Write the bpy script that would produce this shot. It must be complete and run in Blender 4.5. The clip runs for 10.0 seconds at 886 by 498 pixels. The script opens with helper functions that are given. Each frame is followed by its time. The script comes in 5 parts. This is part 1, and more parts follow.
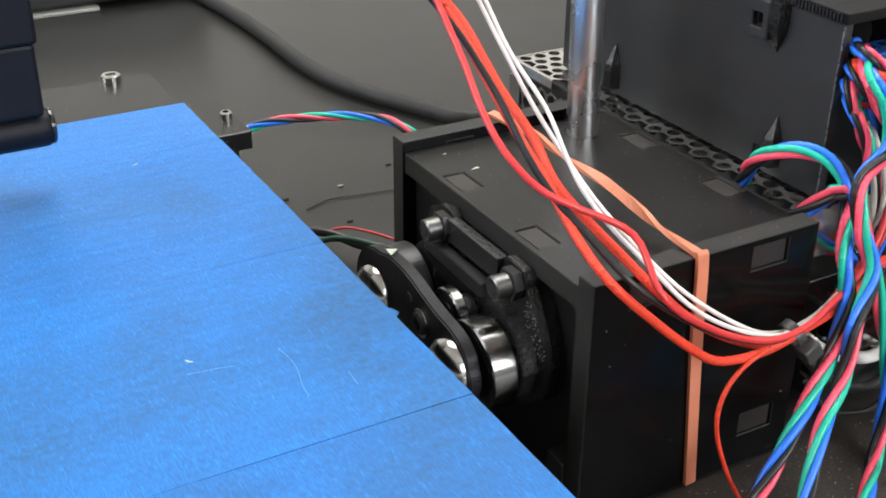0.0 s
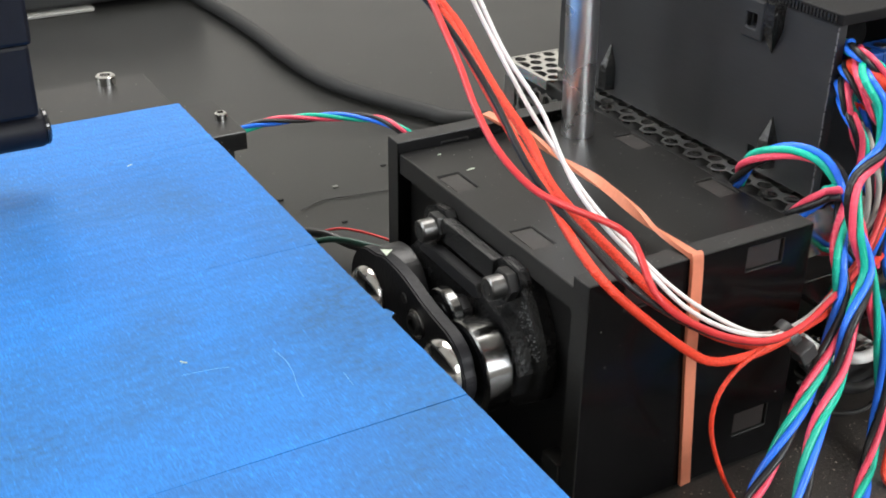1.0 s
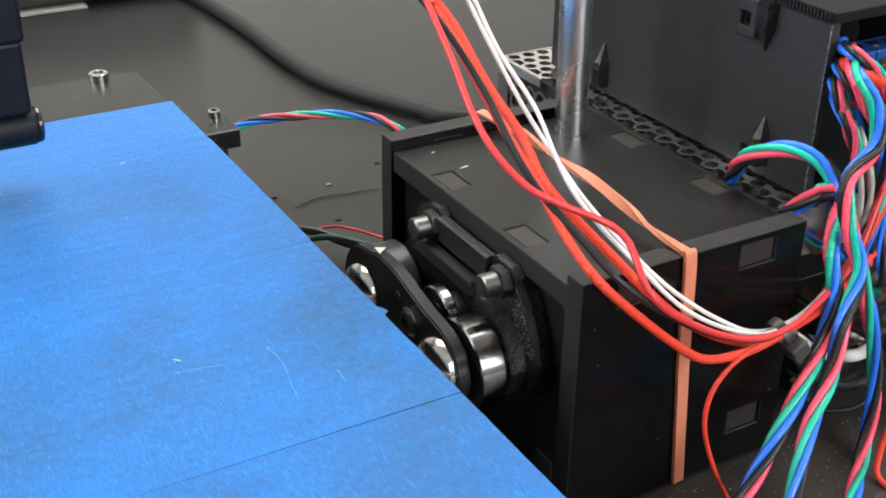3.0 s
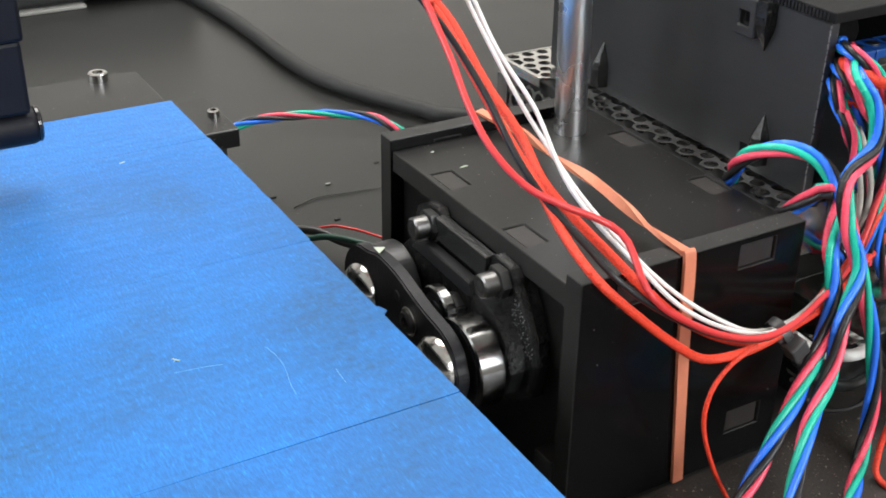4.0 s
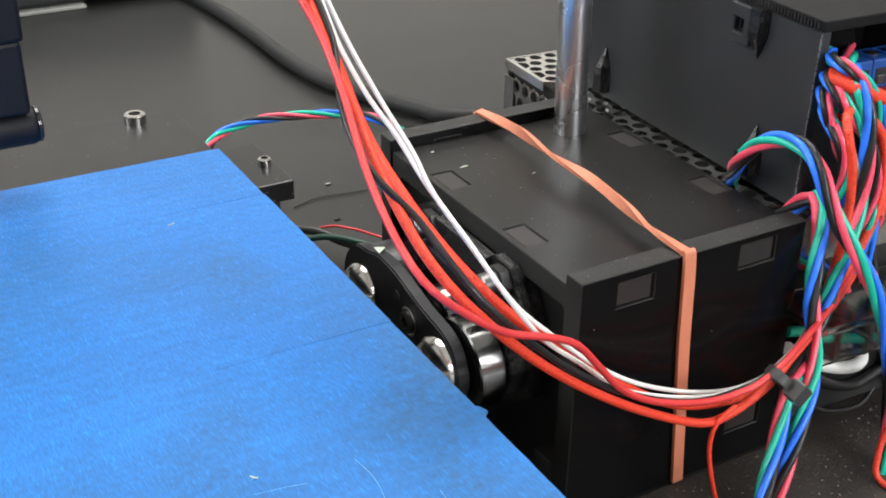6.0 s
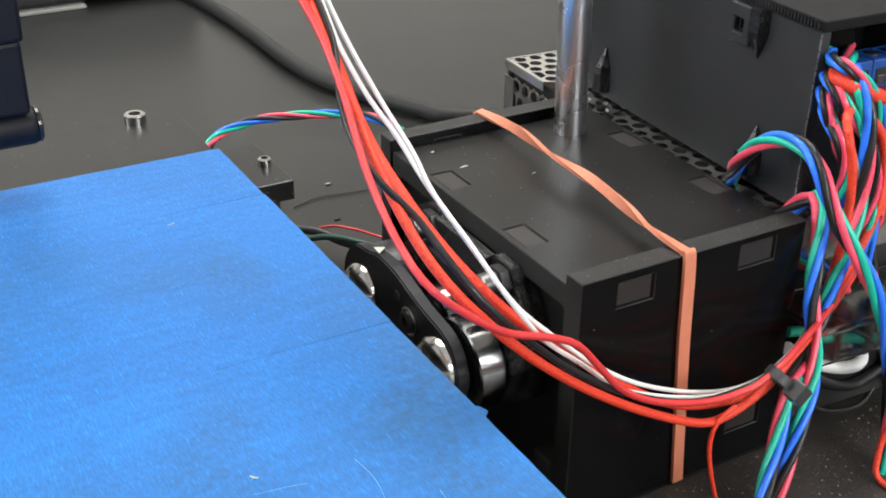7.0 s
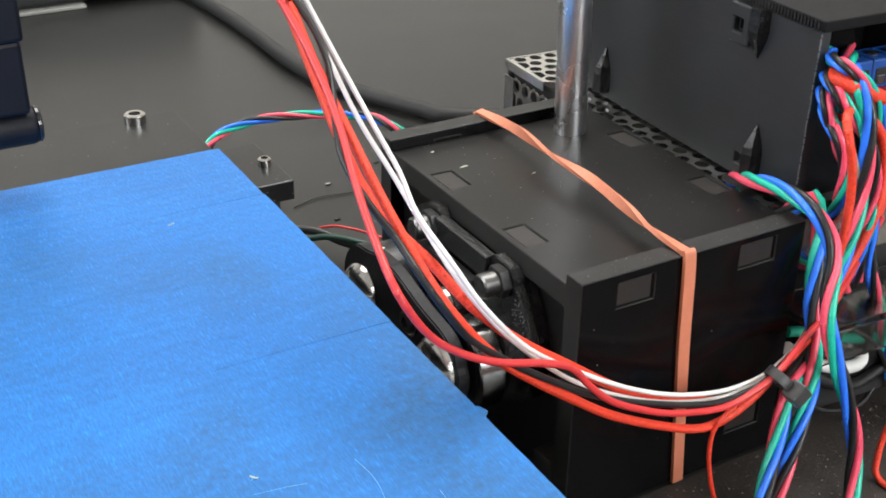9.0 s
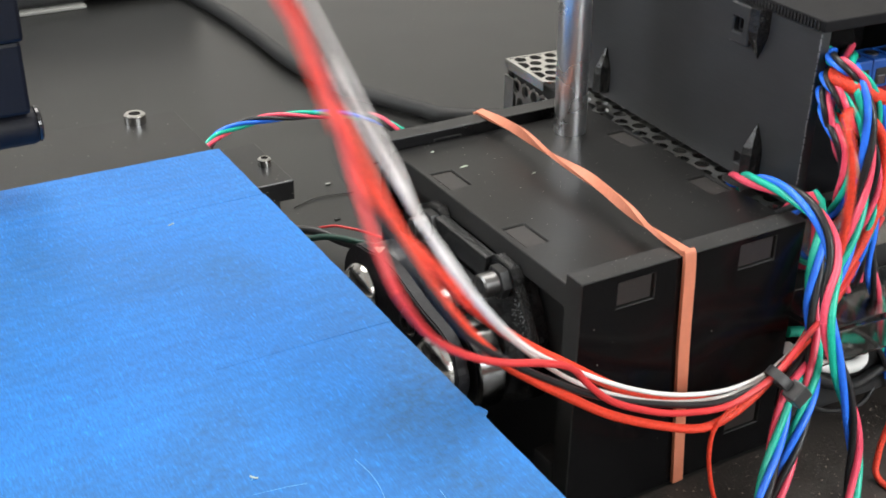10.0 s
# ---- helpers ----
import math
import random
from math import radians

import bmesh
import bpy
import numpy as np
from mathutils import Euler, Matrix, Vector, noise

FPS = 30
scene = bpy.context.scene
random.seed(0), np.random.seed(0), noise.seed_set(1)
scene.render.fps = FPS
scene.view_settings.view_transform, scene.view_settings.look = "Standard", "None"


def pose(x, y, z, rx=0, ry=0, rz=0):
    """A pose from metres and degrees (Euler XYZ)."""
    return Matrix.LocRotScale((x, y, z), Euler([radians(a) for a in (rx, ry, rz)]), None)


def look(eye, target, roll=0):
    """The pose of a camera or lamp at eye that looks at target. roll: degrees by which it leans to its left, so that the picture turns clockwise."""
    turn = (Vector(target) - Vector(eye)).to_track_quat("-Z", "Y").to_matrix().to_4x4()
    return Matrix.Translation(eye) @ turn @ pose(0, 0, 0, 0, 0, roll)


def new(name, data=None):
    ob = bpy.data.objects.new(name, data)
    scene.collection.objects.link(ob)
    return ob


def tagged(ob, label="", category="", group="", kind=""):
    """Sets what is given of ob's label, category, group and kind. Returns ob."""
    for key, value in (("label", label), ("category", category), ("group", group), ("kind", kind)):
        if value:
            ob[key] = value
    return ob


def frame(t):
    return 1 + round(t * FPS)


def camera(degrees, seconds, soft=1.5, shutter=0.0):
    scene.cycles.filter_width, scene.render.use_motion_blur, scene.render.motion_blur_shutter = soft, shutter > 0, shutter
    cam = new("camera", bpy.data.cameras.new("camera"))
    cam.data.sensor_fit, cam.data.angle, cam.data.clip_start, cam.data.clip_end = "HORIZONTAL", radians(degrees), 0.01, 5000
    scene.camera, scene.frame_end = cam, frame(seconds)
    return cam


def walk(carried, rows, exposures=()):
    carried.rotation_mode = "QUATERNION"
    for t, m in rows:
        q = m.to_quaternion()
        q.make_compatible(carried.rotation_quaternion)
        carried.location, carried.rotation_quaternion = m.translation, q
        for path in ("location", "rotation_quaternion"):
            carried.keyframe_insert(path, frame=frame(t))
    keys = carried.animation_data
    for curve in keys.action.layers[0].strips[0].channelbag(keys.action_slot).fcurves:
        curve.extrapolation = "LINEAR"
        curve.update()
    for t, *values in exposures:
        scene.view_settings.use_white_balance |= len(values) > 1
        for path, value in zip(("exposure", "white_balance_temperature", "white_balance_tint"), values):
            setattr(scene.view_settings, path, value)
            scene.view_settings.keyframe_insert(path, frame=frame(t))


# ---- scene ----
# Lengths below are in millimetres and turned into metres by S.
S = 0.001
cam = camera(40.9, 10.0, soft=1.8, shutter=0.5)
REST = look((-0.11417, -0.14787, 0.16187), (-0.10537, -0.13260, 0.15242), 0.8)


def aim(right, down):
    """The resting pose, turned by small angles in degrees."""
    return REST @ pose(0, 0, 0, down, right, 0)


walk(cam, [
    (0.0, aim(0.586, 0.085)), (0.5, aim(0.463, 0.120)), (1.0, aim(0.341, 0.120)), (1.5, aim(0.225, 0.085)),
    (2.0, aim(0.172, 0.080)), (2.5, aim(0.095, 0.045)), (4.0, aim(0.0, 0.0)), (10.0, aim(0.0, 0.0))],
    exposures=[(0.0, 0.0), (10.0, 0.0)])

# ---- light: a pale room, a window on one side and a ceiling panel ----
world = bpy.data.worlds.new("world")
scene.world = world
world.use_nodes = True
wn = world.node_tree
sky = wn.nodes.new("ShaderNodeTexSky")
sky.sky_type, sky.sun_disc, sky.sun_elevation, sky.sun_rotation = "NISHITA", False, radians(40), radians(200)
wn.links.new(sky.outputs[0], wn.nodes["Background"].inputs[0])
wn.nodes["Background"].inputs[1].default_value = 0.1


def area_lamp(name, eye, target, w, h, watts, colour):
    d = bpy.data.lights.new(name, "AREA")
    d.shape, d.size, d.size_y, d.energy, d.color = "RECTANGLE", w, h, watts, colour
    ob = new(name, d)
    ob.matrix_world = look(eye, target)
    return ob


area_lamp("window_light", (-1.93, 0.6, 1.15), (0.0, 0.1, 0.1), 1.5, 1.0, 40, (0.93, 0.97, 1.0))
area_lamp("window_light", (0.60, -2.13, 0.95), (0.1, 0.0, 0.1), 1.5, 1.0, 48, (0.95, 0.98, 1.0))
area_lamp("ceiling_light_lamp", (0.45, 0.75, 1.70), (0.4, 0.7, 0), 1.5, 1.0, 48, (1.0, 0.97, 0.93))


# ---- materials ----
def material(name, colour, rough=0.5, metal=0.0, grain=0.0, grain_size=400.0, stain=0.0, stain_size=30.0, bump=0.0,
             spec=0.5, coat=0.0, dust=0.0, stretch=(1, 1, 1), alpha_glass=False):
    m = bpy.data.materials.new(name)
    m.use_nodes = True
    nt = m.node_tree
    b = nt.nodes["Principled BSDF"]
    L = nt.links.new
    b.inputs["Metallic"].default_value = metal
    b.inputs["Specular IOR Level"].default_value = spec
    b.inputs["Coat Weight"].default_value = coat
    if alpha_glass:
        b.inputs["Transmission Weight"].default_value = 1.0
    tc = nt.nodes.new("ShaderNodeTexCoord")
    mp = nt.nodes.new("ShaderNodeMapping")
    mp.inputs["Scale"].default_value = stretch
    L(tc.outputs["Object"], mp.inputs[0])
    fine = nt.nodes.new("ShaderNodeTexNoise")
    fine.inputs["Scale"].default_value, fine.inputs["Detail"].default_value = grain_size, 4
    wide = nt.nodes.new("ShaderNodeTexNoise")
    wide.inputs["Scale"].default_value, wide.inputs["Detail"].default_value = stain_size, 5
    L(mp.outputs[0], fine.inputs[0])
    L(tc.outputs["Object"], wide.inputs[0])
    mix = nt.nodes.new("ShaderNodeMath")
    mix.operation = "MULTIPLY_ADD"
    L(fine.outputs["Fac"], mix.inputs[0])
    mix.inputs[1].default_value, mix.inputs[2].default_value = 2 * grain, 1 - grain
    mix2 = nt.nodes.new("ShaderNodeMath")
    mix2.operation = "MULTIPLY_ADD"
    L(wide.outputs["Fac"], mix2.inputs[0])
    mix2.inputs[1].default_value, mix2.inputs[2].default_value = 2 * stain, 1 - stain
    mul = nt.nodes.new("ShaderNodeMath")
    mul.operation = "MULTIPLY"
    L(mix.outputs[0], mul.inputs[0])
    L(mix2.outputs[0], mul.inputs[1])
    sc = nt.nodes.new("ShaderNodeVectorMath")
    sc.operation = "SCALE"
    sc.inputs[0].default_value = colour
    L(mul.outputs[0], sc.inputs["Scale"])
    out = sc.outputs[0]
    if dust:
        sp = nt.nodes.new("ShaderNodeTexVoronoi")
        sp.inputs["Scale"].default_value = 640
        L(tc.outputs["Object"], sp.inputs[0])
        rnd = nt.nodes.new("ShaderNodeMath")
        rnd.operation = "LESS_THAN"
        L(sp.outputs["Distance"], rnd.inputs[0])
        rnd.inputs[1].default_value = 0.09
        pick = nt.nodes.new("ShaderNodeMath")
        pick.operation = "GREATER_THAN"
        sep = nt.nodes.new("ShaderNodeSeparateColor")
        L(sp.outputs["Color"], sep.inputs[0])
        L(sep.outputs[0], pick.inputs[0])
        pick.inputs[1].default_value = 1 - dust
        both = nt.nodes.new("ShaderNodeMath")
        both.operation = "MULTIPLY"
        L(rnd.outputs[0], both.inputs[0])
        L(pick.outputs[0], both.inputs[1])
        mc = nt.nodes.new("ShaderNodeMix")
        mc.data_type = "RGBA"
        L(both.outputs[0], mc.inputs["Factor"])
        L(out, mc.inputs["A"])
        mc.inputs["B"].default_value = (0.35, 0.34, 0.31, 1)
        out = mc.outputs["Result"]
    L(out, b.inputs["Base Color"])
    rr = nt.nodes.new("ShaderNodeMath")
    rr.operation = "MULTIPLY_ADD"
    L(wide.outputs["Fac"], rr.inputs[0])
    rr.inputs[1].default_value, rr.inputs[2].default_value = 0.3 * rough, 0.85 * rough
    L(rr.outputs[0], b.inputs["Roughness"])
    if bump:
        bp = nt.nodes.new("ShaderNodeBump")
        bp.inputs["Strength"].default_value, bp.inputs["Distance"].default_value = bump, 0.0003
        L(fine.outputs["Fac"], bp.inputs["Height"])
        L(bp.outputs[0], b.inputs["Normal"])
    return m


M_DESK = material("desk_laminate", (0.0185, 0.0187, 0.0175), 0.35, grain=0.3, grain_size=900, stain=0.35, stain_size=22, bump=0.05, spec=0.405, dust=0.05)
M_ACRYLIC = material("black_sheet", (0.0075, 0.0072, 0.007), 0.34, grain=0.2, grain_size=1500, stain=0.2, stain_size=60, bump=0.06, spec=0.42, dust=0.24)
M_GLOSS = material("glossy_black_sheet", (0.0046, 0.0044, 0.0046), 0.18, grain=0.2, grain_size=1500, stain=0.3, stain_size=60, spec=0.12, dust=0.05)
M_SIDE = material("shaded_black_sheet", (0.0075, 0.0072, 0.007), 0.36, grain=0.2, grain_size=1500, stain=0.3, stain_size=60, bump=0.06, spec=0.3)
M_NAVY = material("navy_print", (0.005, 0.0056, 0.0095), 0.5, spec=0.2, grain=0.2, grain_size=900, stain=0.2, stain_size=60, bump=0.15, stretch=(0.15, 0.15, 4))
M_EDGE = material("cut_edge", (0.022, 0.0215, 0.0208), 0.5, spec=0.3, grain=0.25, grain_size=1500, stain=0.3, stain_size=150, bump=0.1)
M_FRAY_SPARKLE = material("frayed_edge_and_sparkle", (0.12, 0.12, 0.125), 0.5, grain=0.9, grain_size=900, stain=0.4, stain_size=200, bump=0.4)
M_TAB = material("scorched_tab", (0.0155, 0.0125, 0.0112), 0.5, grain=0.3, grain_size=1400, stain=0.3, stain_size=200, bump=0.1)
M_PRINT = material("black_print", (0.014, 0.014, 0.015), 0.38, grain=0.2, grain_size=900, stain=0.2, stain_size=60, bump=0.22, stretch=(0.15, 0.15, 4))
M_PRINT2 = material("black_print_rough", (0.0155, 0.0155, 0.016), 0.26, grain=0.3, grain_size=1300, stain=0.3, stain_size=150, bump=0.9)

M_LINK = material("black_link_print", (0.0085, 0.0085, 0.011), 0.46, grain=0.25, grain_size=1100, stain=0.3, stain_size=120, bump=0.35, spec=0.26)
M_CASE = material("black_case_print", (0.025, 0.026, 0.0285), 0.40, grain=0.2, grain_size=900, stain=0.35, stain_size=45, bump=0.2, stretch=(0.15, 0.15, 4))
M_MELT = material("melted_shiny_print", (0.010, 0.010, 0.010), 0.15, grain=0.4, grain_size=1100, stain=0.3, stain_size=200, bump=1.0, spec=0.4)

M_SPARKLE = material("pebbled_shiny_print", (0.011, 0.011, 0.011), 0.2, grain=0.5, grain_size=2300, stain=0.3, stain_size=300, bump=1.0, spec=0.7)
M_LID = material("dull_lid_print", (0.007, 0.007, 0.008), 0.6, grain=0.25, grain_size=900, stain=0.3, stain_size=60, bump=0.3, spec=0.16, stretch=(0.15, 4, 0.15))
# the supply's galvanised sheet again, darkened for the shade on its side
M_TIN_SHADE = material("shaded_galvanised_sheet", (0.30, 0.30, 0.285), 0.42, 1.0, grain=0.15, grain_size=700, stain=0.25, stain_size=80, bump=0.05)
M_BASE = material("grey_base", (0.30, 0.30, 0.28), 0.5, grain=0.1, stain=0.3, stain_size=25)
M_TIE = material("tie_nylon", (0.05, 0.05, 0.051), 0.35, grain=0.2, stain=0.2, stain_size=200)


def tape_material():
    """Crepe masking tape: short pale fibres, creases, darker rubbed patches."""
    m = material("blue_tape", (0.003, 0.138, 0.452), 0.50, grain=0.10, grain_size=500, stain=0.12, stain_size=14, spec=0.30)
    nt = m.node_tree
    L = nt.links.new
    b = nt.nodes["Principled BSDF"]
    b.inputs["Sheen Weight"].default_value, b.inputs["Sheen Roughness"].default_value = 0.22, 0.35
    old = b.inputs["Base Color"].links[0].from_socket
    tc = nt.nodes.new("ShaderNodeTexCoord")
    mp = nt.nodes.new("ShaderNodeMapping")
    mp.inputs["Scale"].default_value = (2900, 560, 500)
    mp.inputs["Rotation"].default_value = (0, 0, 0.10)
    L(tc.outputs["Object"], mp.inputs[0])

    def noise_of(vec, scale, detail):
        n = nt.nodes.new("ShaderNodeTexNoise")
        n.inputs["Scale"].default_value, n.inputs["Detail"].default_value, n.inputs["Roughness"].default_value = scale, detail, 0.6
        L(vec, n.inputs[0])
        return n.outputs["Fac"]

    def ranged(value, f0, f1, t0, t1):
        n = nt.nodes.new("ShaderNodeMapRange")
        for key, v in (("From Min", f0), ("From Max", f1), ("To Min", t0), ("To Max", t1)):
            n.inputs[key].default_value = v
        L(value, n.inputs[0])
        return n.outputs[0]

    def times(p, q):
        n = nt.nodes.new("ShaderNodeMath")
        n.operation = "MULTIPLY"
        L(p, n.inputs[0])
        L(q, n.inputs[1])
        return n.outputs[0]

    fibre = noise_of(mp.outputs[0], 1.0, 3)
    strand = nt.nodes.new("ShaderNodeMapping")
    strand.inputs["Scale"].default_value, strand.inputs["Rotation"].default_value = (2700, 420, 400), (0, 0, -0.12)
    L(tc.outputs["Object"], strand.inputs[0])
    crease = nt.nodes.new("ShaderNodeMapping")
    crease.inputs["Scale"].default_value = (45, 420, 100)
    L(tc.outputs["Object"], crease.inputs[0])
    value = times(ranged(fibre, 0.30, 0.75, 0.76, 1.28), ranged(noise_of(strand.outputs[0], 1.0, 2), 0.58, 0.74, 1.0, 1.52))
    value = times(value, ranged(noise_of(crease.outputs[0], 1.0, 3), 0.3, 0.7, 0.92, 1.07))
    info = nt.nodes.new("ShaderNodeObjectInfo")
    value = times(value, ranged(info.outputs["Random"], 0, 1, 0.93, 1.05))
    sc = nt.nodes.new("ShaderNodeVectorMath")
    sc.operation = "SCALE"
    L(old, sc.inputs[0])
    L(value, sc.inputs["Scale"])
    soil = times(ranged(noise_of(tc.outputs["Object"], 19, 6), 0.46, 0.68, 0.0, 0.85), ranged(noise_of(tc.outputs["Object"], 700, 3), 0.3, 0.7, 0.3, 1.0))
    mixed = nt.nodes.new("ShaderNodeMix")
    mixed.data_type = "RGBA"
    L(soil, mixed.inputs["Factor"])
    L(sc.outputs[0], mixed.inputs["A"])
    mixed.inputs["B"].default_value = (0.014, 0.075, 0.15, 1)
    L(mixed.outputs["Result"], b.inputs["Base Color"])
    bp = nt.nodes.new("ShaderNodeBump")
    bp.inputs["Strength"].default_value, bp.inputs["Distance"].default_value = 0.6, 0.0001
    L(fibre, bp.inputs["Height"])
    # broad soft creases from pressing the strips down
    fold = nt.nodes.new("ShaderNodeMapping")
    fold.inputs["Scale"].default_value, fold.inputs["Rotation"].default_value = (60, 210, 100), (0, 0, 0.7)
    L(tc.outputs["Object"], fold.inputs[0])
    soft = nt.nodes.new("ShaderNodeBump")
    soft.inputs["Strength"].default_value, soft.inputs["Distance"].default_value = 0.12, 0.0005
    L(ranged(noise_of(fold.outputs[0], 1.0, 2), 0.45, 0.75, 0.0, 1.0), soft.inputs["Height"])
    L(bp.outputs[0], soft.inputs["Normal"])
    L(soft.outputs[0], b.inputs["Normal"])
    return m


M_TAPE = tape_material()
M_BEDEDGE = material("bed_edge", (0.02, 0.022, 0.03), 0.5, grain=0.2, stain=0.2)
M_STEEL = material("polished_steel", (0.54, 0.53, 0.515), 0.16, 1.0, grain=0.06, grain_size=1200, stain=0.1, stain_size=200)
M_CHROME = material("bearing_steel", (0.20, 0.199, 0.197), 0.17, 1.0, grain=0.08, grain_size=900, stain=0.15, stain_size=150)
M_DOME = material("domed_bolt_steel", (0.42, 0.41, 0.40), 0.17, 1.0, grain=0.12, grain_size=1200, stain=0.2, stain_size=250)
M_BOLT = material("bolt_steel", (0.17, 0.168, 0.165), 0.38, 1.0, grain=0.15, grain_size=1200, stain=0.2, stain_size=250)
M_ROD = material("ground_rod", (0.86, 0.86, 0.87), 0.28, 1.0, grain=0.06, grain_size=900, stain=0.08, stain_size=90, stretch=(1, 1, 0.05))
M_CAP = material("glossy_cap", (0.006, 0.006, 0.009), 0.12, grain=0.1, stain=0.2, spec=0.6)
M_DARKSTEEL = material("black_oxide", (0.05, 0.05, 0.05), 0.35, 0.8, grain=0.2, stain=0.2)
M_TIN = material("galvanised_sheet", (0.80, 0.79, 0.76), 0.22, 1.0, grain=0.1, grain_size=700, stain=0.15, stain_size=80, bump=0.05)
M_RUBBERBAND = material("rubber_band", (0.62, 0.21, 0.12), 0.5, grain=0.10, grain_size=900, stain=0.14, stain_size=120, bump=0.1)
M_CABLE = material("cable_jacket", (0.020, 0.020, 0.020), 0.58, spec=0.35, grain=0.15, stain=0.2)
M_RED = material("red_insulation", (0.64, 0.040, 0.042), 0.36, grain=0.06, stain=0.10, stain_size=90)
M_PINK = material("rose_insulation", (0.86, 0.085, 0.15), 0.28, grain=0.06, stain=0.10, stain_size=90)
M_ORANGE = material("orange_braid", (0.78, 0.052, 0.021), 0.5, grain=0.7, grain_size=2300, stain=0.10, stain_size=90, bump=0.7)
M_WHITE = material("white_insulation", (0.80, 0.79, 0.77), 0.36, grain=0.05, stain=0.08, stain_size=90)
M_GREYW = material("grey_insulation", (0.42, 0.40, 0.36), 0.4, grain=0.05, stain=0.15, stain_size=90)
M_BLACKW = material("black_insulation", (0.012, 0.012, 0.013), 0.34, grain=0.1, stain=0.1)
M_BLUE = material("blue_insulation", (0.03, 0.195, 0.93), 0.25, grain=0.06, stain=0.10, stain_size=90)
M_GREEN = material("green_insulation", (0.014, 0.50, 0.35), 0.26, grain=0.06, stain=0.10, stain_size=90)
M_WALL = material("wall_paint", (0.74, 0.73, 0.70), 0.8, grain=0.05, grain_size=60, stain=0.06, stain_size=2, bump=0.1)
M_FLOORING = material("floor_boards", (0.22, 0.17, 0.12), 0.5, grain=0.2, grain_size=40, stain=0.2, stain_size=3)
M_PCB_RED = material("red_circuit_board", (0.32, 0.02, 0.02), 0.35, grain=0.1, stain=0.15)
M_CONN = material("blue_connector", (0.012, 0.075, 0.32), 0.35, grain=0.06, stain=0.1)
M_CLEAR = material("clear_plastic", (0.9, 0.9, 0.88), 0.12, alpha_glass=True)
M_SCUFF = material("raised_tape_fibre", (0.16, 0.42, 0.72), 0.6, grain=0.4, grain_size=900)
M_SPECK = material("pale_shaving", (0.50, 0.56, 0.46), 0.6, grain=0.1)


# ---- shape helpers ----
def part(name, bm, mat, parent=None, label="", smooth=False, cut=None):
    """One mesh from a bmesh in millimetres of the place, under a thing or a part whose origin it takes into account."""
    me = bpy.data.meshes.new(name)
    off = Vector((0, 0, 0))
    p = parent
    while p is not None:
        off += p.location
        p = p.parent
    for v in bm.verts:
        v.co = v.co * S - off
    bmesh.ops.recalc_face_normals(bm, faces=bm.faces)
    if cut is not None:
        for f in bm.faces:
            f.material_index = 0 if abs(f.normal[cut]) > 0.9 else 1
    if smooth:
        limit = 0.6 if smooth is True else smooth
        for f in bm.faces:
            f.smooth = True
        for e in bm.edges:
            if len(e.link_faces) == 2 and e.calc_face_angle(0) > limit:
                e.smooth = False
    bm.to_mesh(me)
    bm.free()
    for m in (mat if isinstance(mat, (list, tuple)) else [mat]):
        me.materials.append(m)
    ob = new(name, me)
    ob.parent = parent
    if label:
        ob["label"] = label
    return ob


def thing(name, at, label, category, group="", kind=""):
    ob = new(name)
    ob.location = Vector(at) * S
    ob.empty_display_size = 0.01
    return tagged(ob, label, category, group, kind)


def box(x0, x1, y0, y1, z0, z1, bevel=0.0, bm=None):
    own = bmesh.new()
    bmesh.ops.create_cube(own, size=1)
    for v in own.verts:
        v.co = Vector((x0 if v.co.x < 0 else x1, y0 if v.co.y < 0 else y1, z0 if v.co.z < 0 else z1))
    if bevel:
        bmesh.ops.bevel(own, geom=own.edges[:], offset=bevel, segments=2, affect="EDGES", profile=0.5)
    if bm is None:
        return own
    return merge(bm, own)


def merge(bm, other):
    tmp = bpy.data.meshes.new("tmp")
    other.to_mesh(tmp)
    other.free()
    bm.from_mesh(tmp)
    bpy.data.meshes.remove(tmp)
    return bm


def lathe(profile, sides, axis, at, bm=None, closed=True):
    """A turned body: profile of (along, radius), about axis 'x', 'y' or 'z' through at."""
    own = bmesh.new()
    rings = []
    for a, r in profile:
        ring = []
        for i in range(sides):
            c, s = math.cos(2 * math.pi * i / sides) * r, math.sin(2 * math.pi * i / sides) * r
            co = {"x": (a, c, s), "y": (c, a, s), "z": (c, s, a)}[axis]
            ring.append(own.verts.new(Vector(co) + Vector(at)))
        rings.append(ring)
    for p, q in zip(rings, rings[1:]):
        for i in range(sides):
            own.faces.new((p[i], p[(i + 1) % sides], q[(i + 1) % sides], q[i]))
    if closed:
        own.faces.new(rings[0])
        own.faces.new(rings[-1])
    return own if bm is None else merge(bm, own)


def prism(outline, axis, a0, a1, bevel=0.0):
    """A plate of an outline; axis is the direction of its thickness."""
    own = bmesh.new()
    def co(u, v, a):
        return {"x": (a, u, v), "y": (u, a, v), "z": (u, v, a)}[axis]
    lo = [own.verts.new(co(u, v, a0)) for u, v in outline]
    hi = [own.verts.new(co(u, v, a1)) for u, v in outline]
    n = len(outline)
    own.faces.new(lo)
    own.faces.new(hi)
    for i in range(n):
        own.faces.new((lo[i], lo[(i + 1) % n], hi[(i + 1) % n], hi[i]))
    bmesh.ops.recalc_face_normals(own, faces=own.faces)
    if bevel:
        bmesh.ops.bevel(own, geom=[e for e in own.edges if e.calc_face_angle(0) > 0.5], offset=bevel, segments=2, affect="EDGES")
    return own


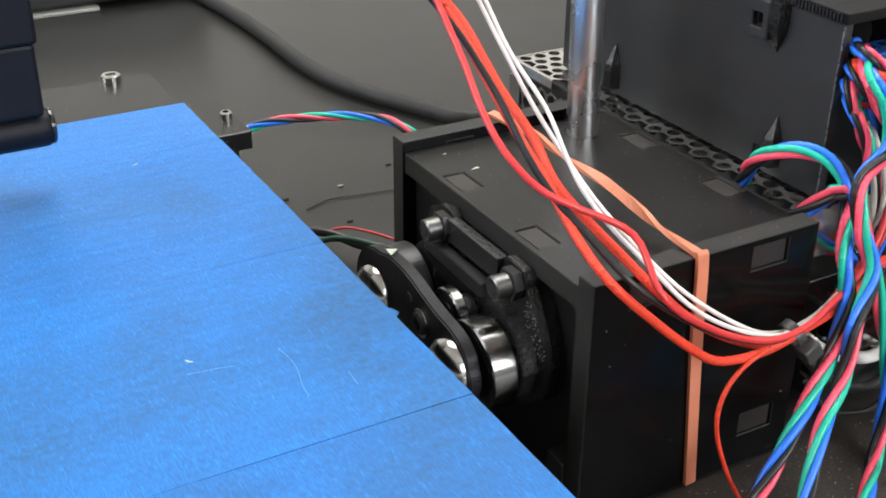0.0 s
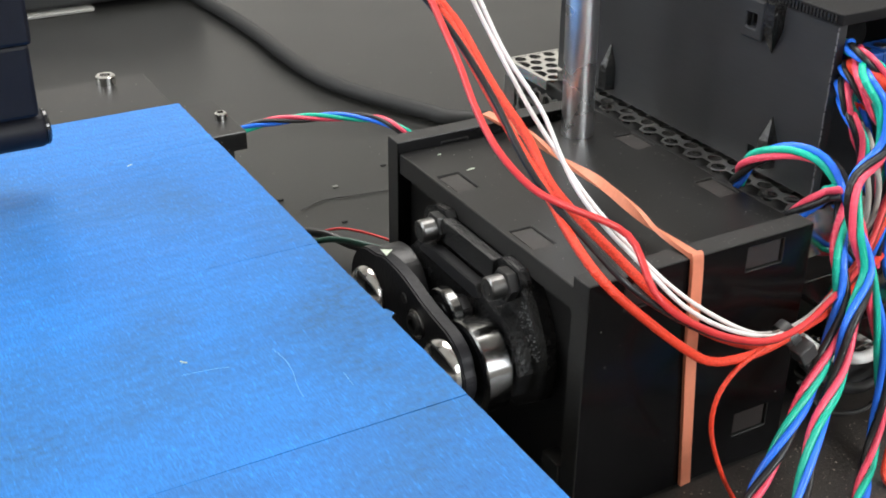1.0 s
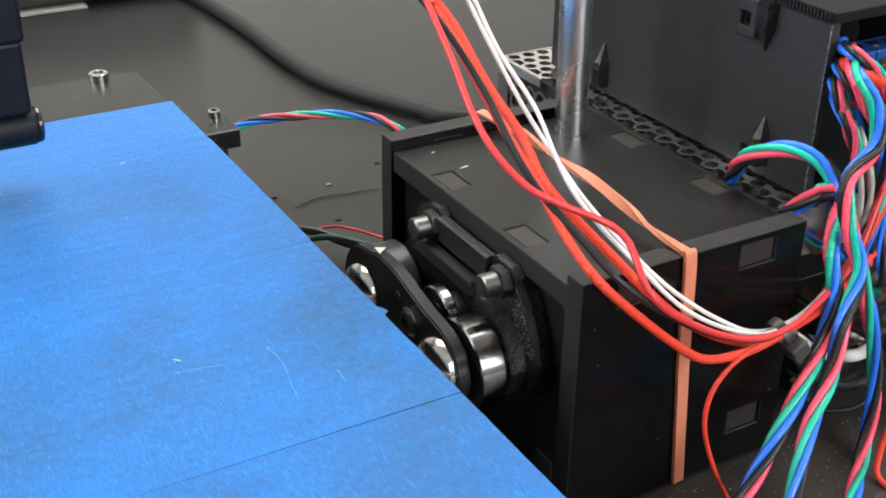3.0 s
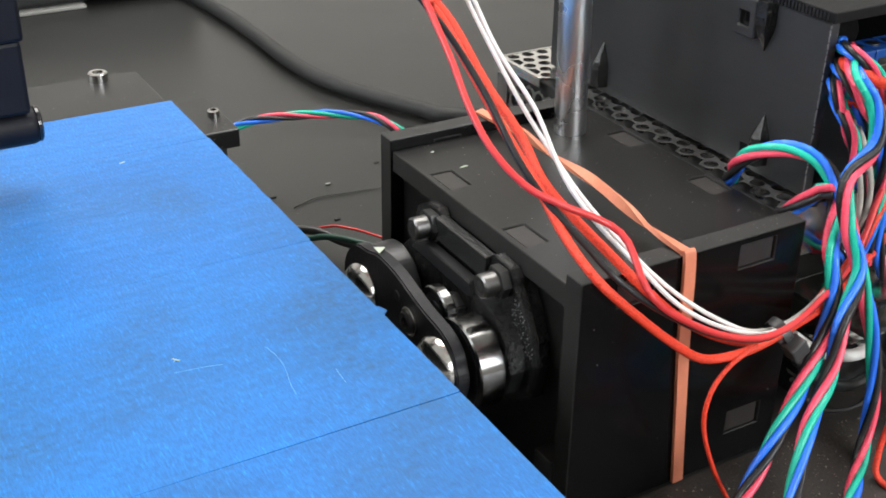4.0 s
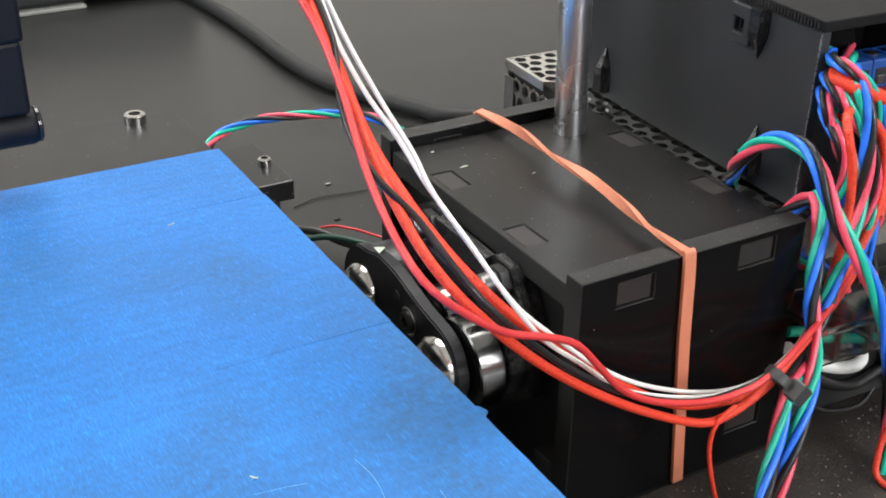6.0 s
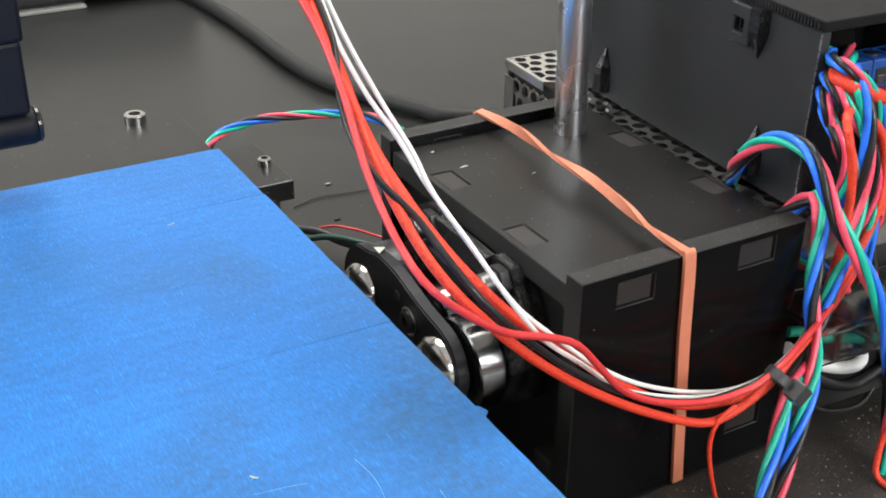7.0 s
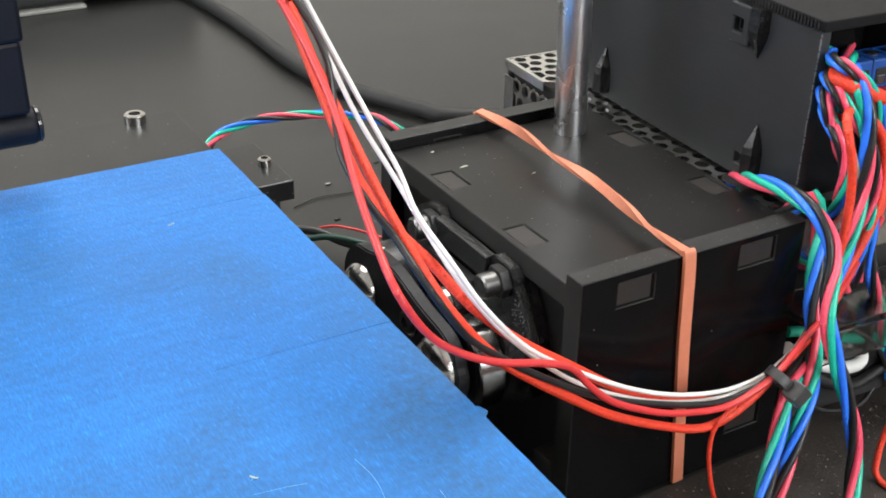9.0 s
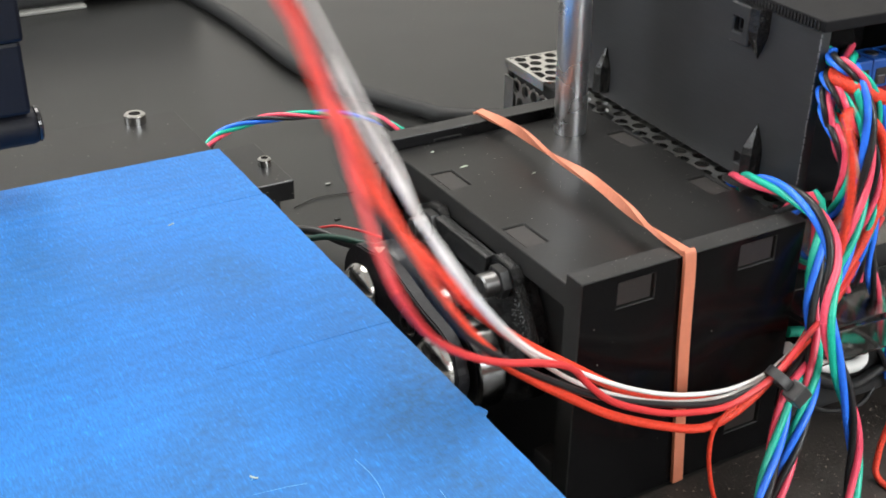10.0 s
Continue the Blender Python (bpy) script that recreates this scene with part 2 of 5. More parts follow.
def holed_plate(u0, u1, v0, v1, holes, axis, a0, a1, bevel=0.18):
    """A plate with rectangular openings (u0, u1, v0, v1) cut through it."""
    us = sorted({u0, u1, *[h[0] for h in holes], *[h[1] for h in holes]})
    vs = sorted({v0, v1, *[h[2] for h in holes], *[h[3] for h in holes]})
    own = bmesh.new()
    verts = {}
    def vert(u, v, a):
        if (u, v, a) not in verts:
            verts[u, v, a] = own.verts.new({"x": (a, u, v), "y": (u, a, v), "z": (u, v, a)}[axis])
        return verts[u, v, a]
    solid = {}
    for i in range(len(us) - 1):
        for j in range(len(vs) - 1):
            cu, cv = (us[i] + us[i + 1]) / 2, (vs[j] + vs[j + 1]) / 2
            solid[i, j] = not any(h[0] < cu < h[1] and h[2] < cv < h[3] for h in holes)
    for (i, j), on in solid.items():
        if not on:
            continue
        c = [(us[i], vs[j]), (us[i + 1], vs[j]), (us[i + 1], vs[j + 1]), (us[i], vs[j + 1])]
        own.faces.new([vert(u, v, a0) for u, v in c])
        own.faces.new([vert(u, v, a1) for u, v in c])
        for k, (di, dj) in enumerate(((0, -1), (1, 0), (0, 1), (-1, 0))):
            if not solid.get((i + di, j + dj), False):
                p, q = c[k], c[(k + 1) % 4]
                own.faces.new((vert(*p, a0), vert(*q, a0), vert(*q, a1), vert(*p, a1)))
    bmesh.ops.recalc_face_normals(own, faces=own.faces)
    bmesh.ops.bevel(own, geom=[e for e in own.edges if e.calc_face_angle(0) > 0.5], offset=bevel, segments=1, affect="EDGES")
    return own


def spline(points, n=12):
    """A smooth run of points through the given ones."""
    p = [Vector(q) for q in points]
    p = [2 * p[0] - p[1], *p, 2 * p[-1] - p[-2]]
    out = []
    for i in range(1, len(p) - 2):
        for k in range(n):
            t = k / n
            a, b, c, d = p[i - 1], p[i], p[i + 1], p[i + 2]
            out.append(0.5 * (2 * b + (c - a) * t + (2 * a - 5 * b + 4 * c - d) * t * t + (3 * b - a - 3 * c + d) * t ** 3))
    out.append(p[-2])
    return out


def frames_along(pts):
    """A turn-free frame at each point of a run."""
    tang = [(pts[min(i + 1, len(pts) - 1)] - pts[max(i - 1, 0)]).normalized() for i in range(len(pts))]
    side = tang[0].cross(Vector((0.31, 0.85, 0.42))).normalized()
    out = []
    for t in tang:
        side = (side - t * side.dot(t)).normalized()
        out.append((side.copy(), t.cross(side), t))
    return out


def tube(points, r, sides=10, n=8, bm=None):
    """A round strand along a run of points."""
    pts = spline(points, n)
    fr = frames_along(pts)
    own = bmesh.new()
    rings = []
    for i, (p, (a, b, t)) in enumerate(zip(pts, fr)):
        ring = []
        for k in range(sides):
            w = 2 * math.pi * k / sides
            ring.append(own.verts.new(p + a * (r * math.cos(w)) + b * (r * math.sin(w))))
        rings.append(ring)
    for p, q in zip(rings, rings[1:]):
        for i in range(sides):
            own.faces.new((p[i], p[(i + 1) % sides], q[(i + 1) % sides], q[i]))
    own.faces.new(rings[0])
    own.faces.new(rings[-1])
    return own if bm is None else merge(bm, own)


# ---- the room ----
def structure(name, bm, mat, label, parent=None):
    ob = part(name, bm, mat, parent)
    return tagged(ob, label, kind="structure")


structure("floor", box(-2000, 2500, -2200, 2400, -790, -750), M_FLOORING, "brown wooden floor of the room")
structure("ceiling", box(-2000, 2500, -2200, 2400, 1750, 1790), M_WALL, "white painted ceiling")
structure("wall_north", box(-2000, 2500, 2400, 2440, -750, 1750), M_WALL, "pale painted wall")
structure("wall_south", holed_plate(-2000, 2500, -750, 1750, [(-150, 1350, 450, 1450)], "y", -2240, -2200), M_WALL, "pale painted wall with a window opening")
structure("wall_west", holed_plate(-2200, 2400, -750, 1750, [(-150, 1350, 650, 1650)], "x", -2040, -2000), M_WALL, "pale painted wall with a window opening")
structure("wall_east", box(2500, 2540, -2200, 2400, -750, 1750), M_WALL, "pale painted wall")
desk = structure("desk_top", box(-700, 900, -420, 800, -30, 0, 2), M_DESK, "black laminate desk top with dust and hairs")
for x in (-650, 810):
    for y in (-380, 720):
        part("leg", box(x, x + 40, y, y + 40, -750, -30.2, 2), M_CABLE, desk, "black square desk leg")


def window(name, u0, u1, v0, v1, axis, a):
    """A pale frame with a middle bar and two panes, set in the wall's opening."""
    w = new(name)
    tagged(w, "pale framed window with two panes", kind="structure")
    part("window_frame", holed_plate(u0, u1, v0, v1, [(u0 + 60, (u0 + u1) / 2 - 25, v0 + 60, v1 - 60), ((u0 + u1) / 2 + 25, u1 - 60, v0 + 60, v1 - 60)], axis, a, a + 36, 3), M_WALL, w)
    for p0, p1 in ((u0 + 58, (u0 + u1) / 2 - 23), ((u0 + u1) / 2 + 23, u1 - 58)):
        pane = part("pane", prism([(p0, v0 + 58), (p1, v0 + 58), (p1, v1 - 58), (p0, v1 - 58)], axis, a + 15, a + 20), M_CLEAR, w)
        pane.visible_shadow = False
    return w


window("window_1", -150, 1350, 650, 1650, "x", -2038)
window("window_2", -150, 1350, 450, 1450, "y", -2238)
fixture = structure("ceiling_light", holed_plate(-330, 1230, 220, 1280, [(-290, 1190, 260, 1240)], "z", 1712, 1750, 3), M_WALL, "white framed ceiling light panel")
part("diffuser", box(-289, 1189, 261, 1239, 1744, 1748), M_WHITE, fixture)

# ---- motor housing ----
W, D, H = 55.0, 80.0, 55.0
house = thing("motor_housing", (27, 40, 0), "black laser-cut sheet housing with slotted tabs and dust", "motor housing")
front_slots = [(38, 47.3, 48.7, 54.0), (8.4, 17, 48.2, 53.6), (41, 50.2, 7.8, 13.4)]
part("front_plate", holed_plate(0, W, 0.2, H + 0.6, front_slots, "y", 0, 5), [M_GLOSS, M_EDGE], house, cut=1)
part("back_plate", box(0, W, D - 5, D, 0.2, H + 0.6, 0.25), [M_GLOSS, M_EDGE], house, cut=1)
top_slots = [(2.0, 7.3, 51.0, 59.8), (2.0, 7.3, 21.2, 30.1), (50.2, 55.5, 51.4, 60.2), (50.2, 55.5, 22.4, 31.0)]
part("top_plate", holed_plate(0.5, W + 1.5, 5.1, D - 5.1, top_slots, "z", H - 7.1, H - 2.1), [M_ACRYLIC, M_EDGE], house, cut=2)
part("side_plate", box(3.4, 7.9, 5.1, D - 5.1, 0.2, H - 7.15), M_SIDE, house)
part("side_plate", box(W - 8.5, W - 4, 5.1, D - 5.1, 0.2, H - 7.15), M_SIDE, house)
for a, b, c, d in front_slots:
    part("tab", box(a + 0.35, b - 0.5, 0.5, 5, c + 0.3, d - 0.3), M_TAB, house, "brownish cut end of a tab")
for a, b, c, d in top_slots:
    part("tab", box(a + 0.3, b - 0.3, c + 0.3, d - 0.4, H - 6.8, H - 2.4), M_TAB, house, "brownish cut end of a tab")
part("foot", box(-0.5, 3.38, 5.2, 10.8, 0.1, 12.1, 0.25), M_EDGE, house, "small square foot of the housing")

part("slot", holed_plate(11.4, 18.8, 52.5, 53.7, [(11.7, 18.5, 52.75, 53.45)], "y", D - 5.1, D - 4.9, 0.03), M_EDGE, house, "thin cut outline of a slot")

dust = bmesh.new()
for k in range(260):
    if k < 150:
        x, y, z = 54.2 - abs(random.gauss(0, 14)), random.uniform(5.4, 74), H - 2.09
    elif k < 200:
        x, y, z = random.uniform(1, 54), random.uniform(0.3, 4.7), H + 0.61
    else:
        x, y, z = random.uniform(1, 54), random.uniform(5.4, 74), H - 2.09
    x, r, w = max(x, 1.0), random.choice((0.05, 0.06, 0.08, 0.13)), random.uniform(0, 3.1)
    ring = [dust.verts.new((x + r * math.cos(w + a) * random.uniform(0.5, 1.5), y + r * math.sin(w + a), z)) for a in (0, 1.6, 3.1, 4.7)]
    tip = dust.verts.new((x, y, z + r * 0.5))
    for i in range(4):
        dust.faces.new((ring[i], ring[(i + 1) % 4], tip))
part("dust", dust, material("pale_dust", (0.30, 0.285, 0.26), 0.8, grain=0.3), house, "scattered pale dust specks")

rod = thing("smooth_rod", (43.5, 65.8, 52.9), "upright ground steel guide rod", "rod")
part("rod_body", lathe([(H - 2.1, 3.75), (H - 1.8, 3.8), (239, 3.8), (240, 3.5)], 48, "z", (43.5, 65.8, 0)), M_ROD, rod, smooth=True)
rod.rotation_euler = (radians(-0.6), radians(-1.0), 0)

# ---- print bed (moves) ----
bed = thing("print_bed", (-110, 40, 46), "flat print bed covered with strips of blue masking tape", "print bed")
part("plate", box(-230, -31.3, -140, 136.7, 45.2, 49.6, 0.4), M_BEDEDGE, bed, "dark bed plate")
seams = [137.0, 108.9, 48.9, -11.1, -71.1, -140.2]
for y1, y0 in zip(seams, seams[1:]):
    edge = -31.6 + random.uniform(-0.15, 0.15)
    # the joints gape at the free edge and close further in; the free edge is slightly ragged
    ragged = [(edge + random.uniform(-0.07, 0.07), y0 + 0.10 + (y1 - y0 - 0.20) * k / 16) for k in range(17)]
    outline = ragged + [(-62, y1 - 0.06), (-84, y1 - 0.004), (-230.2, y1 - 0.004), (-230.2, y0 + 0.004), (-84, y0 + 0.004), (-62, y0 + 0.06)]
    part("tape_strip", prism(outline, "z", 49.6, 49.95 + random.uniform(-0.05, 0.05)), M_TAPE, bed)
part("tape_flap", prism([(-31.9, 16.2), (-30.4, 17.6), (-31.0, 19.4), (-31.9, 19.8)], "z", 49.5, 49.8), M_TAPE, bed, "lifted torn corner of tape")

carriage = thing("bed_carriage", (-60, 160, 40), "black sheet carriage plate carrying the print bed", "carriage plate")
part("plate", box(-200, -29.3, 60, 178, 40, 44.6, 0.3), M_ACRYLIC, carriage)
part("plate", box(-29.1, -19, 122.3, 147, 40, 45, 0.3), M_ACRYLIC, carriage)

# ---- power supply and electronics case (nudged) ----
def perforated(cells_u, cells_v, u0, v0, pitch, hole, place, depth):
    """A sheet of hexagonal cells, each with a round hole that goes through it."""
    own = bmesh.new()
    row_h = pitch * math.sqrt(3) / 2
    for j in range(cells_v):
        for i in range(cells_u):
            cu, cv = u0 + (i + 0.5 * (j % 2)) * pitch, v0 + j * row_h
            outer, inner, low = [], [], []
            for k in range(12):
                w = math.pi / 2 + 2 * math.pi * k / 12
                r = pitch / math.sqrt(3) if k % 2 == 0 else pitch / 2
                outer.append(own.verts.new(place(cu + r * math.cos(w), cv + r * math.sin(w), 0)))
                inner.append(own.verts.new(place(cu + hole * math.cos(w), cv + hole * math.sin(w), 0)))
                low.append(own.verts.new(place(cu + hole * math.cos(w), cv + hole * math.sin(w), -depth)))
            for k in range(12):
                n = (k + 1) % 12
                own.faces.new((outer[k], outer[n], inner[n], inner[k]))
                own.faces.new((inner[k], inner[n], low[n], low[k]))
    bmesh.ops.remove_doubles(own, verts=own.verts, dist=0.02)
    return own


supply = thing("power_supply", (110, 60, 0), "perforated galvanised power supply with wired terminals under the electronics case", "power supply")
part("body", box(64, 172, 15, 126, 1, 48, 0.4), M_CABLE, supply, "dark inside of the supply")
part("perforated_top", perforated(5, 27, 65.2, 14.2, 4.9, 1.75, lambda u, v, d: (u, v, 50 + d), 0.9), M_TIN, supply)
part("perforated_side", perforated(22, 6, 15.5, 22.4, 4.9, 1.75, lambda u, v, d: (62 - d, u, v), 0.9), M_TIN_SHADE, supply)
part("cover_top", box(88.5, 172, 13, 127, 49, 50, 0.2), M_TIN, supply)
part("edge_fold", box(61.8, 62.9, 106, 127.2, 49.5, 50.07, 0.1), M_TIN, supply)
part("edge_fold", box(61.75, 62.4, 106, 127.2, 47.4, 49.6), M_TIN, supply)
part("edge_fold", box(61.75, 62.4, 122.0, 127.2, 20, 45.3), M_TIN_SHADE, supply)
part("edge_fold", box(62.95, 172, 126.5, 127.2, 49.5, 50.07), M_TIN, supply)
part("back_tab", box(63.9, 64.9, 127.2, 128.4, 41.4, 47.1, 0.1), M_TIN, supply)
part("back_panel", box(62.5, 172, 126.4, 127.2, 1, 49.5), M_TIN, supply)
part("side_skirt", box(62, 63, 13, 127, 1, 24), M_TIN, supply)
part("front_fold", box(62, 172, 12.4, 13.2, 38, 50.0), M_TIN, supply)
part("terminal_block", box(66, 150, 2, 12, 6, 20, 0.5), M_CABLE, supply, "black terminal block")
for k in range(7):
    x = 70 + 9.5 * k
    tb = part("terminal_screw", lathe([(20, 2.6), (21.4, 2.6), (21.8, 2.1)], 16, "z", (x, 6, 0)), M_STEEL, supply, smooth=True)
    part("divider", box(x + 4.1, x + 5.3, 1, 12, 18, 27, 0.2), M_CABLE, supply)
part("terminal_post", lathe([(6, 2.9), (3.5, 2.9), (2.6, 2.5), (2.2, 1.5)], 20, "y", (66.5, 0, 14.2)), M_STEEL, supply, "shiny round screw head", smooth=True)
part("terminal_cover", box(64, 150, -4, 12, 31, 32.4, 0.4), M_CLEAR, supply, "clear plastic terminal cover")
part("terminal_cover_lip", box(64, 150, -4, -2.8, 23, 31, 0.3), M_CLEAR, supply, "clear plastic cover lip")

case = thing("electronics_case", (110, 60, 50), "black printed electronics case with clips and a cable opening", "electronics case")
holes = [(37.4, 40.0, 83.2, 86.0), (33.3, 36.2, 53.4, 56.0)]
part("side_wall", holed_plate(15.6, 113, 50.6, 89.4, holes, "x", 70, 72.6), M_CASE, case)
frayed = bmesh.new()
z = 50.7
while z < 89:
    h = random.uniform(0.25, 0.9)
    w, o = random.uniform(0.10, 0.34), random.uniform(-0.08, 0.08)
    box(69.74 + o, 70.06 + o, 15.58 - w, 15.62, z, z + h * 0.9, bm=frayed)
    z += h * random.choice((0.7, 0.9, 1.0, 1.5))
part("wall_edge", frayed, M_FRAY_SPARKLE, case, "frayed pale printed edge")
part("lid", box(69.6, 150, 14.6, 114, 89.6, 92, 0.3), M_LID, case)
ribs = bmesh.new()
for k in range(95):
    y = 16 + 1.0 * k
    box(69.35, 69.7, y, y + 0.55, 89.7, 91.6, bm=ribs)
part("lid_knurl", ribs, M_PRINT2, case)
part("back_wall", box(72.7, 150, 110.5, 113, 50.6, 89.4), M_CASE, case)
part("far_wall", box(147, 149.5, 15.6, 110, 50.6, 89.4), M_CASE, case)
part("base", box(72.7, 147, 15.6, 110, 50.6, 52.6), M_CASE, case)
part("inner_panel", box(72.7, 147, 78, 80, 52.7, 89.4), M_CASE, case)


def clip(y, z, up):
    """A pointed latch: a ridged wedge whose tip runs out on the wall, with a rough skin."""
    s = 1 if up else -1
    own = bmesh.new()
    rows = []
    for k in range(8):
        t = k / 7
        half = 2.5 if t < 0.5 else 2.5 * (1 - t) / 0.5 + 0.12
        out = 3.4 if t < 0.5 else 3.4 * (1 - t) / 0.5 + 0.15
        wob = random.uniform(-0.16, 0.16)
        h = z + s * 11.5 * t
        rows.append([own.verts.new(p) for p in ((70.1, y - half, h), (70.0 - out * 0.8, y - half * 0.75 + wob, h), (70.0 - out + wob, y + half * 0.1, h), (70.0 - out * 0.45, y + half * 0.85 - wob, h), (70.1, y + half, h))])
    for p, q in zip(rows, rows[1:]):
        for k in range(4):
            own.faces.new((p[k], p[k + 1], q[k + 1], q[k]))
    own.faces.new(rows[0])
    own.faces.new(rows[-1])
    return own


part("clip_boss", holed_plate(35.2, 41.6, 80.6, 89.3, [(37.2, 40.2, 83.0, 86.2)], "x", 68.3, 69.98, 0.3), M_CASE, case, "raised block with a square latch hole")
for y, z, up in ((33.0, 90, False), (29.8, 53.5, True), (89.2, 52.5, True)):
    part("clip", clip(y, z, up), M_MELT, case, "shiny rough printed clip")
board = part("circuit_board", box(83, 140, 14, 33.8, 71.0, 72.4, 0.2), M_PCB_RED, case, "red circuit board")
for k in range(5):
    x = 86.4 + 5.2 * k
    part("screw_terminal", box(x, x + 5, 21, 28, 72.4, 79, 0.4), M_CONN, board, "blue screw terminal")
    # no opening is cut: a black block paints its dark inside
    part("clamp_mouth_shade", box(x + 0.9, x + 4.1, 20.8, 22, 73.2, 77.0, 0.15), M_CABLE, board, "dark clamp opening")
    part("clamp", box(x + 1.5, x + 3.5, 20.6, 21.5, 73.4, 75.4, 0.2), M_BOLT, board)
    part("clamp_screw", lathe([(78.6, 1.5), (79.3, 1.5), (79.4, 1.2)], 14, "z", (x + 2.5, 24.6, 0)), M_BOLT, board, smooth=True)
bars = bmesh.new()
for k in range(4):
    box(86.0 + 0.8 * k, 86.4 + 0.8 * k, 17.0, 19.0, 72.4, 72.47, bm=bars)
box(84, 92, 15.2, 15.5, 72.4, 72.47, bm=bars)
part("marking", bars, M_WHITE, board)
# solid black disc standing in for a dark round hole in the case
part("dark_round_disc", lathe([(30, 4.5), (22, 4.5), (21.4, 4)], 20, "y", (81, 0, 84)), M_GLOSS, case, smooth=True)

# ---- roller drive on the side of the housing ----
drive = thing("roller_drive", (-2, 37, 30), "black printed roller bracket with steel bearings and bolts", "roller bracket")
part("bracket", prism([(62, 45), (57, 47.7), (24, 47.7), (20, 47.2), (16.5, 42.5), (13.2, 36), (12.4, 30), (14, 22), (22, 16), (60, 14), (67, 30)], "x", 0.2, 3.35, 0.2), M_PRINT2, drive)
part("bridge", box(-3.4, -0.8, 27.6, 48, 43.8, 49.0, 0.3), M_PRINT2, drive)
part("bridge_lug", prism([(18.6, 41.5), (18.6, 47.6), (20.4, 49.6), (26.0, 50.0), (28.2, 48.4), (28.2, 41.5)], "x", -2.0, 0.4, 0.25), M_PRINT2, drive)
part("bridge_lug", prism([(47.4, 41.5), (47.4, 48.6), (49.0, 50.2), (53.4, 49.8), (56.0, 47.0), (56.0, 41.5)], "x", -2.0, 0.4, 0.25), M_PRINT2, drive)
part("ribbed_arm", prism([(13.6, 30), (15.4, 24), (20, 20.5), (58, 19), (62, 25), (61, 36), (55, 41.6), (49, 42.0), (28, 42.0), (20.5, 39.4), (15.5, 35.6)], "x", -5.3, 0.25, 0.3), M_PRINT2, drive)
part("arm_rail", prism([(28.0, 40.6), (29.2, 43.0), (48.2, 43.0), (52.4, 41.6), (54.0, 39.8), (30, 39.4)], "x", -5.9, -3.2, 0.25), M_PRINT, drive)
teeth = bmesh.new()
for k in range(36):
    # upright ribs that follow the arm's falling shoulder
    y = 15.2 + 1.05 * k
    top = 39.6 if y > 28 else 39.6 - 0.42 * (28 - y) ** 0.9
    box(-5.95, -5.2, y, y + 0.52, top - 9.5, top + random.uniform(-0.15, 0.15), bm=teeth)
part("ribs", teeth, M_PRINT2, drive, "fine moulded ribs")
part("flange", prism([(25.5, 40), (24.4, 48.4), (20.4, 48.5), (15.9, 43.2), (12.4, 36.8), (11.3, 31.9), (12.6, 24.6), (22, 18)], "x", -1.8, 0.25, 0.3), M_SPARKLE, drive, "rough shiny printed flange")

# pale grains put the flange's bright sparkle into colour
pebbles = bmesh.new()
while len(pebbles.verts) < 6 * 170:
    y, z, r = random.uniform(11.4, 19.5), random.uniform(33, 47), random.uniform(0.07, 0.2)
    if z > 36.4 + (y - 12.4) * 1.6:
        continue
    c = [pebbles.verts.new((-1.8 + dx * r * 0.8, y + dy * r, z + dz * r * random.uniform(0.7, 1.3))) for dx, dy, dz in
         ((-1, 0, 0), (1, 0, 0), (0, -1, 0), (0, 1, 0), (0, 0, -1), (0, 0, 1))]
    for i in (0, 1):
        for j, k in ((2, 4), (4, 3), (3, 5), (5, 2)):
            pebbles.faces.new((c[i], c[j], c[k]))
part("sparkle_blobs", pebbles, M_FRAY_SPARKLE, drive, "tiny shiny blobs of melted print")


def bearing(y, z, r, x0, x1):
    return lathe([(x1, r * 0.45), (x1, r - 1.0), (x1 - 0.15, r - 0.3), (x1 - 0.5, r), (x0 + 0.5, r), (x0 + 0.15, r - 0.3), (x0, r - 1.3),
                  (x0 + 0.5, r - 1.4)], 44, "x", (0, y, z))


for y, z, r, x0, x1 in ((23.0, 28.8, 9.95, -12.4, -6.3), (57.2, 28.8, 10.4, -12.4, -6.3), (33.4, 35.0, 6.1, -11.8, -9.0)):
    if y > 50:
        part("printed_roller", bearing(y, z, r, x0, x1), M_PRINT, drive, "black printed roller", smooth=True)
        continue
    race = part("bearing", bearing(y, z, r, x0, x1), M_CHROME, drive, "polished ball bearing", smooth=True)
    part("shield", lathe([(x0 + 0.6, r - 1.4), (x0 + 0.35, r - 1.5), (x0 + 0.35, r * 0.5), (x0 + 0.1, r * 0.45)], 32, "x", (0, y, z)), M_DARKSTEEL, race, "dark bearing shield", smooth=True)
part("idler_arm", prism([(30, 31), (38, 31), (37, 37), (33.6, 38.6), (30.4, 37)], "x", -9.0, -5.2, 0.3), M_PRINT, drive)
for y, z in ((23.0, 28.8), (57.2, 28.8)):
    part("axle", lathe([(-12.9, 3.0), (-5.2, 3.0)], 20, "x", (0, y, z)), M_DARKSTEEL, drive, smooth=True)


def arc(cy, cz, r, a0, a1, n):
    return [(cy + r * math.cos(radians(a0 + (a1 - a0) * k / n)), cz + r * math.sin(radians(a0 + (a1 - a0) * k / n))) for k in range(n + 1)]


